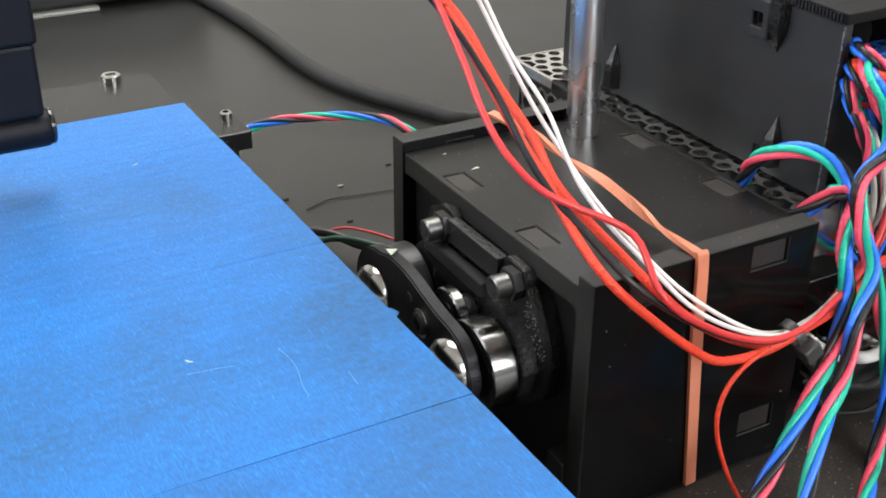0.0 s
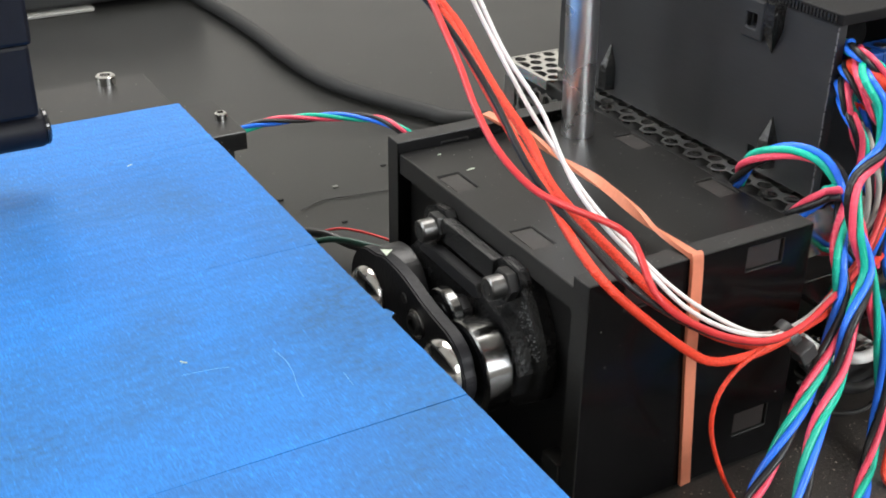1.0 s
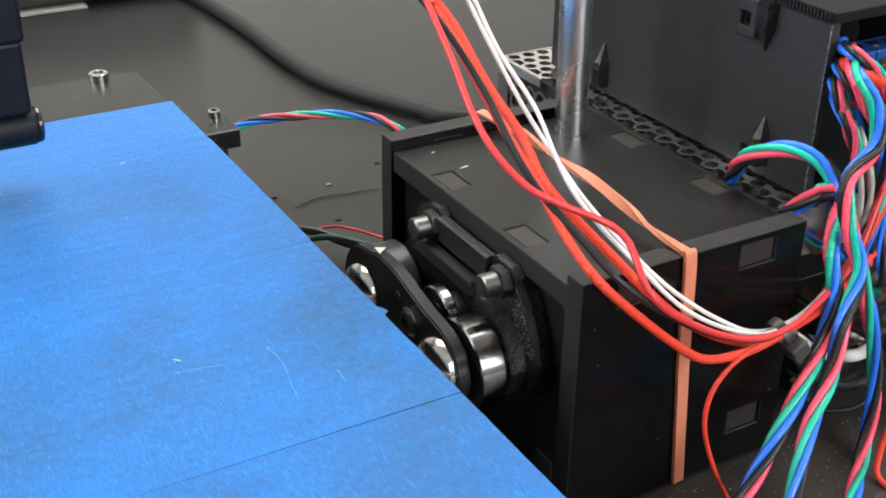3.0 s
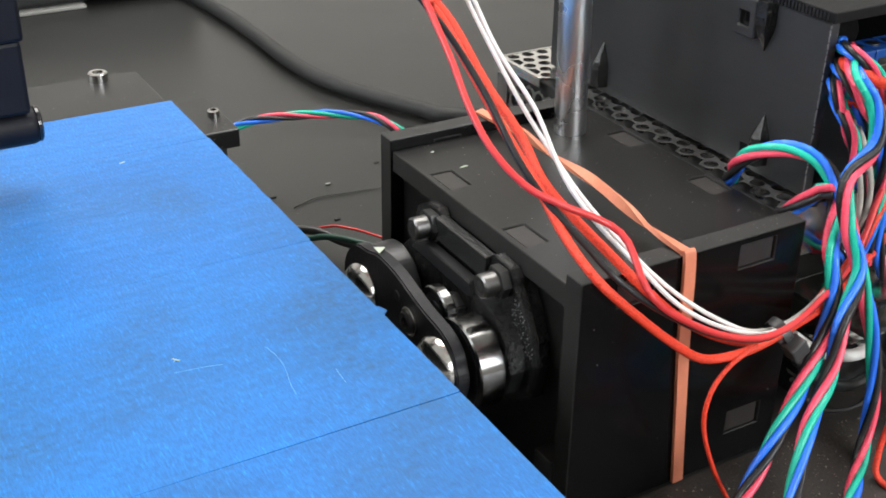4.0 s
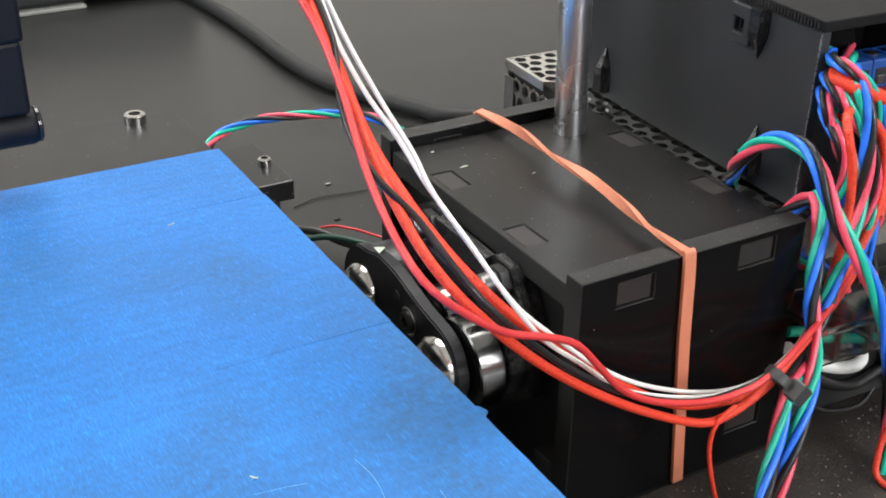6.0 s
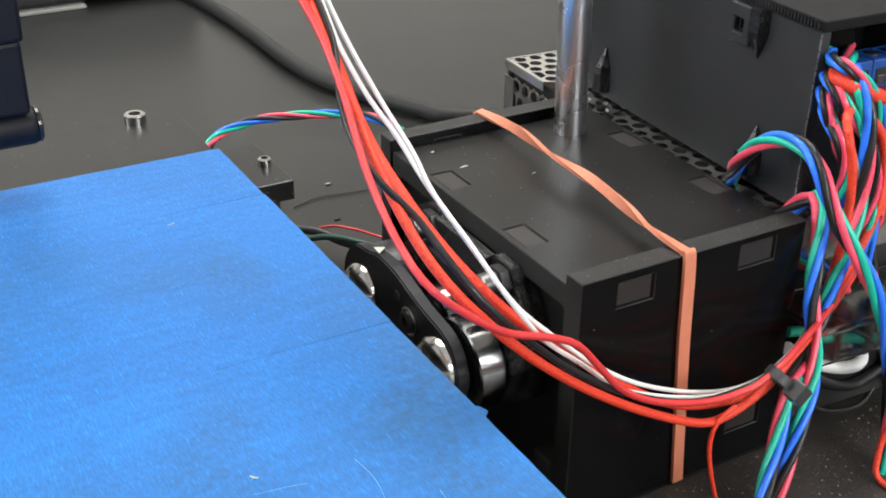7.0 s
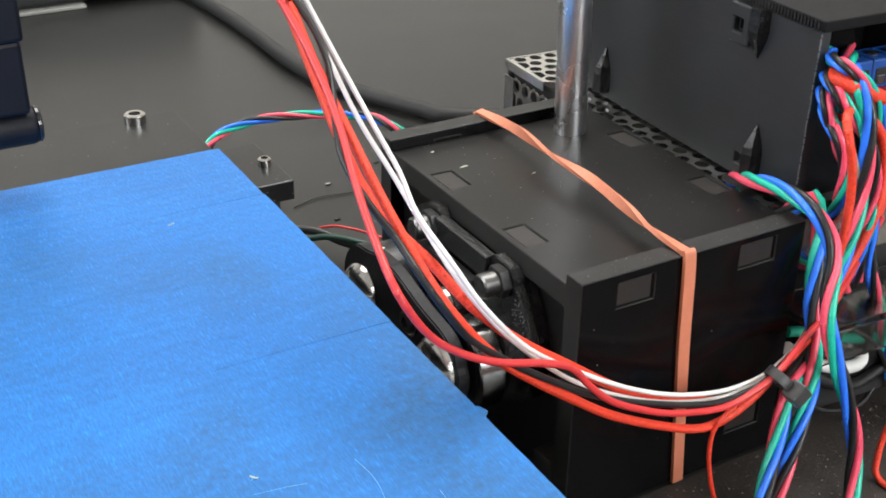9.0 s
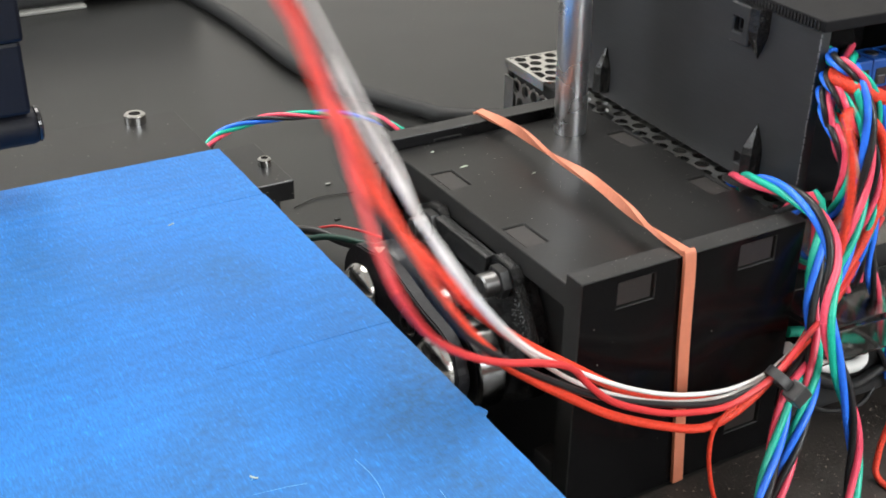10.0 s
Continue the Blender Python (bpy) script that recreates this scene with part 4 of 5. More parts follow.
course("white_wire_b", "low", (85.7, 6.5, 46.1), (66.2, -1.5, 35.6), (51.2, -7.5, 32.4), (43.8, -10.5, 32.1), (37.0, -11.0, 29.7), (27.7, -11.0, 29.4), (16.1, -11.0, 32.5), (2.2, -11.0, 39.0), (-7.2, -11.0, 47.4), (-15.9, -11.0, 55.3), (-23.0, -11.0, 65.0), (-25.5, -2.5, 71.8), (-27.6, 6.1, 77.8), (-27.7, 12.8, 82.4), (-29.0, 20.4, 88.0), (-30.4, 30.3, 95.7), (-30.9, 38.4, 102.1))
course("white_wire_b", "lift", (85.7, 6.5, 46.1), (66.2, -1.5, 35.6), (51.2, -7.5, 32.4), (43.8, -10.5, 32.1), (37.2, -11.0, 28.6), (27.9, -11.0, 28.0), (16.3, -11.0, 31.0), (2.3, -11.0, 37.7), (-7.0, -11.0, 45.6), (-15.8, -11.0, 53.2), (-23.4, -11.0, 62.4), (-25.6, -7.2, 69.0), (-27.6, 1.4, 74.7), (-26.0, 9.9, 80.1), (-26.2, 17.5, 85.4), (-26.1, 26.1, 91.7), (-26.3, 38.4, 101.4))
course("white_wire_b", "slack", (85.7, 6.5, 46.1), (66.2, -1.5, 35.6), (51.2, -7.5, 32.4), (43.8, -10.5, 32.1), (36.9, -11.0, 30.3), (27.5, -11.0, 30.2), (16.0, -11.0, 33.1), (4.9, -11.0, 38.1), (-5.7, -11.0, 44.6), (-18.0, -11.0, 53.6), (-27.3, -11.0, 64.3), (-30.8, -5.3, 71.5), (-32.5, 2.4, 76.6), (-32.0, 9.3, 81.0), (-32.7, 17.7, 86.8), (-33.7, 27.7, 94.2), (-34.9, 38.4, 102.6))
course("black_wire", "rest", (81.6, 4.5, 53.4), (70.7, -0.5, 41.7), (52.7, -7.5, 39.8), (40.0, -12.5, 41.4), (32.3, -13.0, 41.5), (20.5, -13.0, 46.3), (9.0, -13.0, 53.9), (-0.4, -11.3, 61.8), (-4.0, -4.3, 67.5), (-7.2, 2.7, 73.1), (-8.7, 9.8, 78.6), (-8.9, 20.2, 86.5), (-10.5, 29.8, 94.3), (-13.2, 36.4, 100.2))
course("black_wire", "mid", (80.9, 3.5, 45.1), (63.2, -3.5, 39.5), (52.2, -8.0, 36.2), (43.4, -11.5, 36.5), (33.5, -13.0, 35.0), (22.0, -13.0, 36.4), (9.2, -13.0, 42.2), (-2.9, -13.0, 50.8), (-13.0, -13.0, 60.0), (-22.1, -9.2, 69.0), (-25.6, -0.7, 75.1), (-28.2, 7.9, 81.3), (-30.0, 16.4, 87.5), (-29.3, 26.0, 94.3), (-28.6, 36.4, 102.3))
course("black_wire", "low", (83.3, 4.5, 46.9), (63.9, -3.5, 36.6), (48.9, -9.5, 33.9), (39.6, -13.0, 33.3), (32.8, -13.0, 31.0), (18.6, -13.0, 31.9), (3.3, -13.0, 38.6), (-9.8, -13.0, 47.7), (-20.7, -13.0, 57.9), (-28.5, -13.0, 66.5), (-32.0, -8.2, 72.2), (-33.9, -0.7, 77.1), (-37.5, 6.0, 82.1), (-38.6, 11.7, 86.0), (-37.6, 19.3, 90.9), (-34.2, 28.8, 97.2), (-33.5, 36.4, 102.9))
course("black_wire", "lift", (83.3, 4.5, 46.9), (63.9, -3.5, 36.6), (48.9, -9.5, 33.9), (39.6, -13.0, 33.3), (33.0, -13.0, 29.9), (18.7, -13.0, 31.3), (4.7, -13.0, 37.4), (-7.3, -13.0, 45.7), (-19.4, -13.0, 55.3), (-28.5, -13.0, 64.4), (-33.6, -9.2, 72.1), (-36.4, -1.6, 77.2), (-36.5, 7.9, 83.1), (-35.0, 17.4, 89.1), (-31.0, 26.9, 95.3), (-30.3, 36.4, 102.5))
course("black_wire", "slack", (83.3, 4.5, 46.9), (63.9, -3.5, 36.6), (48.9, -9.5, 33.9), (39.7, -13.0, 33.0), (34.4, -13.0, 30.1), (23.0, -13.0, 30.0), (7.5, -13.0, 35.3), (-5.7, -13.0, 41.6), (-16.4, -13.0, 48.7), (-24.7, -13.0, 55.1), (-31.8, -13.0, 61.6), (-38.2, -12.6, 71.4), (-39.6, -3.5, 76.8), (-41.5, 3.4, 81.4), (-41.7, 11.1, 86.2), (-37.4, 23.4, 93.8), (-36.5, 30.2, 98.7), (-37.7, 36.4, 103.5))
course("red_wire", "rest", (80.1, 3.5, 54.8), (69.3, -1.5, 43.4), (51.5, -8.5, 41.0), (40.1, -13.0, 41.9), (31.2, -14.0, 42.7), (20.9, -14.0, 46.8), (10.8, -14.0, 53.3), (5.5, -13.6, 58.0), (4.0, -11.5, 61.3), (4.4, -8.5, 64.0), (4.5, -5.5, 66.4), (3.2, -2.8, 68.1), (-0.3, -1.2, 70.1), (-5.3, 0.4, 72.7), (-10.5, 4.1, 75.9), (-13.7, 10.2, 81.0), (-14.1, 17.4, 86.3), (-13.2, 25.0, 92.0), (-13.0, 32.5, 98.1), (-13.0, 35.4, 100.4))
course("red_wire", "mid", (79.5, 2.5, 46.2), (61.9, -4.5, 40.6), (51.1, -9.0, 37.1), (42.2, -12.5, 37.7), (32.5, -14.0, 35.6), (19.6, -14.0, 37.9), (8.3, -14.0, 43.4), (-0.1, -14.0, 50.8), (-5.6, -14.0, 58.1), (-11.7, -14.0, 62.5), (-20.8, -14.0, 66.9), (-27.5, -11.2, 70.4), (-30.4, -5.5, 74.5), (-32.4, 2.1, 79.6), (-33.5, 9.8, 84.7), (-33.2, 18.3, 90.5), (-31.5, 27.8, 97.1), (-31.8, 35.4, 103.0))
course("red_wire", "low", (81.9, 3.5, 47.9), (62.6, -4.5, 37.7), (47.7, -10.5, 35.0), (38.6, -14.0, 34.0), (31.8, -14.0, 31.3), (20.5, -14.0, 31.9), (7.9, -14.0, 36.2), (-0.3, -14.0, 41.7), (-5.8, -14.0, 48.2), (-11.0, -14.0, 54.3), (-16.9, -14.0, 57.5), (-24.7, -14.0, 60.7), (-32.2, -14.0, 66.1), (-38.7, -13.0, 72.4), (-40.0, -6.4, 76.3), (-39.9, 1.2, 80.7), (-39.0, 8.8, 85.2), (-36.9, 20.2, 92.5), (-36.3, 28.8, 98.6), (-37.0, 35.4, 103.7))
course("red_wire", "lift", (81.9, 3.5, 47.9), (62.6, -4.5, 37.7), (47.7, -10.5, 35.0), (36.0, -14.0, 32.2), (26.4, -14.0, 29.4), (13.5, -14.0, 33.1), (2.5, -14.0, 38.9), (-5.6, -14.0, 45.8), (-10.8, -14.0, 50.8), (-19.0, -14.0, 56.0), (-27.9, -14.0, 60.4), (-35.2, -14.0, 65.9), (-39.6, -11.2, 73.7), (-38.4, -2.6, 78.1), (-36.5, 5.9, 82.9), (-34.7, 17.4, 90.1), (-33.1, 26.9, 96.6), (-32.9, 35.4, 103.1))
course("red_wire", "slack", (81.9, 3.5, 47.9), (62.6, -4.5, 37.7), (47.7, -10.5, 35.0), (38.7, -14.0, 33.2), (33.4, -14.0, 30.4), (25.1, -14.0, 29.0), (13.7, -14.0, 31.6), (5.4, -14.0, 35.2), (-2.6, -14.0, 40.0), (-8.0, -14.0, 45.4), (-11.8, -14.0, 49.9), (-18.2, -14.0, 52.9), (-25.3, -14.0, 55.2), (-32.3, -14.0, 58.8), (-38.9, -14.0, 64.3), (-44.4, -14.0, 73.1), (-43.9, -5.9, 77.6), (-42.5, 3.2, 82.5), (-40.0, 16.2, 90.3), (-39.7, 26.9, 97.7), (-40.7, 34.6, 103.6))
course("orange_cable", "rest", (88.3, 6.3, 40.6), (75.3, 1.5, 38.5), (59.5, -4.5, 37.0), (43.8, -10.5, 39.5), (35.1, -12.0, 39.1), (28.1, -12.0, 38.8), (20.2, -12.0, 40.4), (13.6, -12.0, 45.1), (4.9, -12.0, 53.0), (-4.3, -10.1, 62.5), (-6.4, -2.5, 68.2), (-6.8, 6.0, 74.3), (-8.1, 16.5, 82.3), (-9.1, 26.0, 90.0), (-10.1, 33.6, 96.3), (-11.5, 37.4, 99.7))
course("orange_cable", "mid", (87.3, 6.0, 41.0), (70.1, -0.5, 37.5), (57.6, -5.5, 34.0), (42.5, -11.5, 33.6), (33.9, -12.0, 29.6), (25.4, -12.0, 29.2), (15.1, -12.0, 34.0), (1.1, -12.0, 43.0), (-11.9, -12.0, 53.5), (-23.6, -12.0, 64.6), (-28.2, -5.4, 71.8), (-30.3, 6.0, 79.5), (-31.0, 16.5, 86.7), (-29.9, 26.9, 94.1), (-29.8, 37.4, 102.2))
course("orange_cable", "low", (85.5, 6.3, 51.0), (77.5, 2.5, 40.9), (60.2, -4.5, 34.0), (47.8, -9.5, 32.1), (38.5, -12.0, 28.5), (31.8, -12.0, 25.4), (25.4, -12.0, 24.4), (18.8, -12.0, 26.5), (5.8, -12.0, 33.9), (-6.3, -12.0, 42.4), (-17.5, -12.0, 51.9), (-27.8, -12.0, 62.6), (-34.5, -9.2, 71.3), (-35.9, -0.6, 76.6), (-36.0, 10.8, 83.8), (-35.2, 18.4, 88.8), (-35.2, 26.9, 95.0), (-34.8, 37.4, 102.8))
course("orange_cable", "lift", (85.5, 6.3, 51.0), (77.5, 2.5, 40.9), (60.2, -4.5, 34.0), (47.8, -9.5, 32.1), (42.8, -11.5, 32.2), (36.0, -12.0, 26.1), (29.3, -12.0, 22.9), (22.0, -12.0, 23.7), (8.8, -12.0, 31.1), (-5.0, -12.0, 41.4), (-17.5, -12.0, 53.0), (-27.9, -12.0, 65.8), (-30.3, -3.4, 73.5), (-31.8, 7.0, 80.4), (-32.1, 17.5, 87.6), (-31.0, 27.9, 95.0), (-31.3, 37.4, 102.4))
course("orange_cable", "slack", (85.3, 6.3, 51.7), (77.1, 2.5, 42.4), (60.2, -4.5, 34.0), (47.8, -9.5, 32.1), (42.8, -11.5, 32.2), (35.8, -12.0, 27.4), (29.0, -12.0, 24.3), (22.0, -12.0, 23.9), (11.8, -12.0, 28.1), (-0.7, -12.0, 35.0), (-10.9, -12.0, 42.6), (-18.4, -12.0, 48.6), (-25.9, -12.0, 55.5), (-33.8, -12.0, 65.7), (-37.3, -6.5, 73.5), (-38.0, 4.2, 80.1), (-38.3, 16.5, 88.1), (-38.8, 27.2, 95.8), (-38.5, 37.4, 103.3))
course("orange_red_wire", "rest", (91.5, 11.0, 46.3), (85.9, 8.5, 40.2), (68.2, 1.5, 32.8), (48.1, -6.0, 36.0), (37.3, -7.0, 36.2), (28.1, -7.0, 40.1), (17.3, -7.0, 47.6), (9.2, -6.2, 55.5), (5.4, -0.5, 60.7), (1.1, 6.3, 66.8), (-1.5, 12.0, 71.8), (-1.7, 19.6, 77.8), (-4.0, 28.1, 85.2), (-5.3, 37.6, 93.4), (-7.2, 42.4, 97.8))
course("orange_red_wire", "mid", (82.9, 9.0, 57.2), (77.2, 5.5, 41.0), (63.1, -0.5, 31.8), (50.5, -5.5, 30.4), (38.7, -7.0, 28.4), (26.7, -7.0, 30.3), (11.9, -7.0, 38.4), (-0.7, -7.0, 48.4), (-13.3, -6.5, 61.5), (-17.5, 1.6, 68.0), (-20.9, 11.1, 75.3), (-24.5, 18.6, 81.6), (-25.5, 27.2, 88.2), (-25.6, 35.8, 94.9), (-26.7, 42.4, 100.5))
course("orange_red_wire", "low", (92.0, 20.0, 62.5), (82.9, 14.0, 68.5), (69.9, 6.0, 74.7), (61.1, 0.0, 76.6), (58.9, -3.0, 74.2), (60.2, -4.0, 68.5), (61.6, -4.0, 60.8), (61.7, -4.0, 52.0), (62.0, -3.0, 43.6), (60.7, -1.5, 30.9), (51.1, -5.5, 27.4), (45.2, -7.0, 26.0), (35.1, -7.0, 23.3), (20.1, -7.0, 26.9), (5.5, -7.0, 36.4), (-8.0, -7.0, 48.1), (-19.1, -7.0, 58.2), (-26.3, -4.1, 66.6), (-29.5, 3.4, 72.2), (-31.9, 12.9, 79.0), (-32.8, 21.5, 85.2), (-32.4, 31.9, 93.0), (-33.2, 42.4, 101.3))
course("orange_red_wire", "lift", (92.0, 20.0, 62.5), (82.9, 14.0, 68.5), (69.9, 6.0, 74.7), (61.1, 0.0, 76.6), (58.9, -3.0, 74.2), (60.2, -4.0, 68.5), (61.6, -4.0, 60.8), (61.7, -4.0, 52.0), (62.0, -3.0, 43.6), (60.7, -1.5, 30.9), (51.1, -5.5, 27.4), (45.5, -7.0, 24.5), (36.8, -7.0, 22.5), (19.9, -7.0, 28.5), (5.3, -7.0, 38.2), (-8.1, -7.0, 49.8), (-19.1, -7.0, 59.6), (-25.2, -2.2, 67.5), (-28.0, 6.3, 73.7), (-28.3, 17.7, 81.6), (-27.3, 30.0, 90.7), (-28.3, 42.4, 100.7))
course("orange_red_wire", "slack", (92.0, 20.0, 62.5), (82.9, 14.0, 68.5), (69.9, 6.0, 74.7), (61.1, 0.0, 76.6), (58.9, -3.0, 74.2), (60.2, -4.0, 68.5), (61.6, -4.0, 60.8), (61.7, -4.0, 52.0), (62.0, -3.0, 43.6), (60.7, -1.5, 30.9), (51.1, -5.5, 27.4), (45.3, -7.0, 25.6), (35.1, -7.0, 23.7), (20.0, -7.0, 28.0), (5.6, -7.0, 35.4), (-7.8, -7.0, 45.4), (-14.1, -7.0, 50.1), (-19.5, -7.0, 54.6), (-23.8, -7.0, 58.9), (-27.5, -6.6, 62.8), (-29.5, -4.0, 65.6), (-31.5, 0.0, 68.8), (-34.8, 5.5, 73.0), (-37.6, 12.0, 78.8), (-38.3, 18.5, 84.8), (-38.0, 25.5, 89.6), (-37.3, 34.0, 94.9), (-36.4, 42.4, 99.7))
course("thin_red_wire", "rest", (32.5, -13.0, 40.2), (26.0, -13.0, 37.4), (22.1, -13.0, 32.2), (21.8, -13.0, 24.5), (25.9, -13.0, 13.3), (31.3, -13.0, 3.3), (28.5, -21.4, 1.6))
course("thin_red_wire", "mid", (28.4, -13.0, 31.4), (25.6, -13.0, 27.1), (25.1, -13.0, 19.9), (27.7, -13.0, 11.2), (31.8, -13.0, 2.4), (27.2, -22.1, 1.6))
course("thin_red_wire", "low", (29.1, -13.0, 27.2), (25.0, -13.0, 24.7), (24.0, -13.0, 19.6), (25.5, -13.0, 12.1), (28.2, -13.0, 3.8), (23.8, -20.8, 1.6))
course("thin_red_wire", "lift", (29.2, -13.0, 26.5), (25.2, -13.0, 23.2), (24.4, -13.0, 18.1), (25.6, -13.0, 11.3), (28.2, -13.0, 3.8), (24.0, -20.8, 1.6))
course("thin_red_wire", "slack", (29.1, -13.0, 27.2), (24.8, -13.0, 24.1), (24.1, -13.0, 18.2), (25.6, -13.0, 10.6), (27.9, -13.0, 3.9), (23.8, -20.7, 1.6))
course("twisted_cable", "rest", (62.6, 30.4, 50.5), (56.6, 22.0, 59.6), (56.8, 17.0, 63.7), (60.3, 12.0, 65.4), (63.5, 7.0, 64.0), (65.2, 2.0, 58.7), (68.8, -1.0, 47.5), (71.7, -4.0, 36.0), (74.0, -7.0, 24.3), (73.7, -10.0, 13.0), (69.4, -13.5, 1.6), (54.5, -24.4, 1.6), (44.2, -31.9, 1.6))
course("twisted_cable", "mid", (62.6, 30.4, 50.5), (56.6, 22.0, 59.6), (57.3, 17.0, 64.9), (61.7, 12.0, 66.4), (65.0, 7.0, 64.3), (66.0, 2.0, 58.6), (71.9, -1.0, 48.1), (77.1, -4.0, 40.1), (82.3, -7.0, 29.0), (86.0, -10.0, 16.4), (88.5, -14.7, 1.6), (78.7, -25.0, 1.6))
course("twisted_cable", "low", (62.6, 30.4, 50.5), (57.2, 23.0, 58.9), (56.0, 17.0, 65.4), (56.3, 11.0, 68.7), (56.4, 5.0, 69.1), (55.9, 0.0, 66.5), (56.3, -3.0, 62.1), (57.8, -6.0, 56.3), (61.6, -9.0, 49.2), (66.4, -11.0, 40.8), (71.8, -12.0, 29.1), (74.0, -14.0, 15.3), (71.3, -18.0, 3.9), (68.6, -22.0, -7.6))
course("twisted_cable", "tug", (62.6, 30.4, 50.5), (55.3, 22.0, 61.0), (54.2, 16.0, 68.4), (54.7, 10.0, 71.9), (55.6, 4.0, 72.5), (55.6, -2.0, 70.7), (56.1, -6.0, 67.9), (58.4, -9.0, 62.7), (62.8, -11.0, 56.4), (68.9, -13.0, 47.9), (76.9, -16.0, 29.8), (82.4, -19.0, 11.1))
course("twisted_cable", "lift", (62.6, 30.4, 50.5), (52.9, 14.0, 57.1), (52.8, 4.0, 56.6), (51.1, -6.0, 54.3), (50.0, -12.0, 48.7), (50.4, -16.0, 39.2), (54.2, -18.0, 27.2), (60.2, -20.0, 13.8), (65.2, -22.1, 1.6), (57.6, -32.0, 1.6), (50.8, -40.8, 1.6))
course("twisted_cable", "slack", (62.6, 30.4, 50.5), (55.3, 16.0, 57.6), (54.1, 6.0, 59.8), (53.7, -2.0, 59.0), (54.1, -7.0, 55.2), (53.4, -10.0, 50.3), (51.1, -12.0, 45.2), (50.1, -14.0, 40.1), (52.0, -16.0, 32.1), (55.4, -18.0, 22.4), (57.9, -20.0, 11.7), (56.2, -23.0, 2.8), (51.4, -28.0, -3.5))
course("twisted_cable_b", "rest", (58.9, 14.7, 46.5), (59.3, 9.1, 52.7), (60.5, 5.3, 57.0), (62.0, 3.0, 59.5), (65.6, 3.0, 56.7), (59.8, -3.0, 49.4), (59.0, -6.5, 40.9), (54.0, -10.0, 33.5), (46.4, -13.5, 27.1), (37.7, -17.0, 20.0), (26.7, -20.5, 10.0), (16.6, -26.5, 10.2))
course("twisted_cable_b", "mid", (58.9, 14.7, 46.5), (59.3, 9.1, 52.7), (60.5, 5.3, 57.0), (62.0, 3.0, 59.5), (65.6, 3.0, 56.7), (57.3, -3.0, 50.0), (56.0, -6.5, 40.4), (52.1, -10.0, 31.4), (44.1, -13.5, 23.8), (38.6, -17.0, 15.5), (33.1, -20.5, 7.4), (25.1, -26.5, 5.8))
course("twisted_cable_b", "low", (58.9, 14.7, 46.5), (59.3, 9.5, 52.2), (60.0, 5.9, 56.4), (60.5, 3.5, 57.3), (59.1, 0.0, 53.3), (56.3, -3.0, 46.9), (54.7, -5.0, 39.9), (53.9, -8.0, 32.3), (50.9, -12.0, 26.3), (46.5, -15.0, 19.6), (42.7, -17.0, 13.9), (38.8, -19.0, 6.8), (34.7, -22.0, -1.0))
course("twisted_cable_b", "lift", (58.9, 14.7, 46.5), (59.3, 9.5, 52.2), (60.0, 5.9, 56.4), (60.5, 3.5, 57.3), (59.1, 0.0, 53.3), (56.3, -3.0, 46.9), (54.7, -5.0, 39.9), (53.9, -8.0, 32.3), (50.9, -12.0, 26.3), (46.5, -15.0, 19.6), (42.7, -17.0, 13.9), (38.8, -19.0, 6.8), (34.7, -22.0, -1.0))
course("twisted_cable_b", "slack", (58.9, 14.7, 46.5), (59.3, 9.5, 52.2), (60.0, 5.9, 56.4), (60.5, 3.5, 57.3), (59.1, 0.0, 53.3), (56.3, -3.0, 46.9), (54.7, -5.0, 39.9), (53.9, -8.0, 32.3), (50.9, -12.0, 26.3), (46.5, -15.0, 19.6), (42.7, -17.0, 13.9), (38.8, -19.0, 6.8), (34.7, -22.0, -1.0))
course("twisted_cable_c", "rest", (81.0, 20.0, 81.4), (68.6, 6.0, 81.7), (71.2, 2.0, 76.1), (70.7, 0.0, 68.4), (62.2, -2.0, 63.6), (61.1, -5.0, 55.1), (63.4, -8.0, 45.7), (56.4, -12.0, 37.9), (52.3, -15.0, 28.8), (42.7, -20.0, 21.5), (34.6, -26.0, 10.9), (26.9, -32.0, 9.2))
course("twisted_cable_c", "mid", (81.0, 20.0, 81.4), (67.8, 6.0, 81.9), (68.8, 2.0, 76.5), (69.1, 0.0, 68.7), (62.2, -2.0, 63.6), (55.9, -5.0, 57.6), (51.2, -8.0, 51.4), (50.0, -12.0, 42.4), (46.7, -15.0, 33.3), (38.6, -20.0, 27.1), (32.2, -26.0, 11.8), (25.3, -32.0, 9.8))
course("twisted_cable_c", "low", (81.0, 20.0, 81.4), (67.6, 6.0, 82.5), (68.3, 2.0, 76.6), (68.7, -0.0, 68.8), (68.3, -1.0, 59.3), (65.1, -3.0, 50.6), (61.6, -4.0, 42.5), (58.2, -5.0, 33.5), (51.7, -8.0, 27.5), (43.2, -13.0, 25.7), (40.4, -15.0, 21.1), (37.0, -17.5, 15.7), (32.2, -21.0, 9.5), (28.8, -24.0, 3.1))
course("twisted_cable_c", "lift", (81.0, 20.0, 81.4), (67.6, 6.0, 82.5), (68.3, 2.0, 76.6), (68.7, -0.0, 68.8), (68.3, -1.0, 59.3), (65.1, -3.0, 50.6), (61.6, -4.0, 42.5), (58.2, -5.0, 33.5), (51.7, -8.0, 27.5), (43.2, -13.0, 25.7), (40.4, -15.0, 21.1), (37.0, -17.5, 15.7), (32.2, -21.0, 9.5), (28.8, -24.0, 3.1))
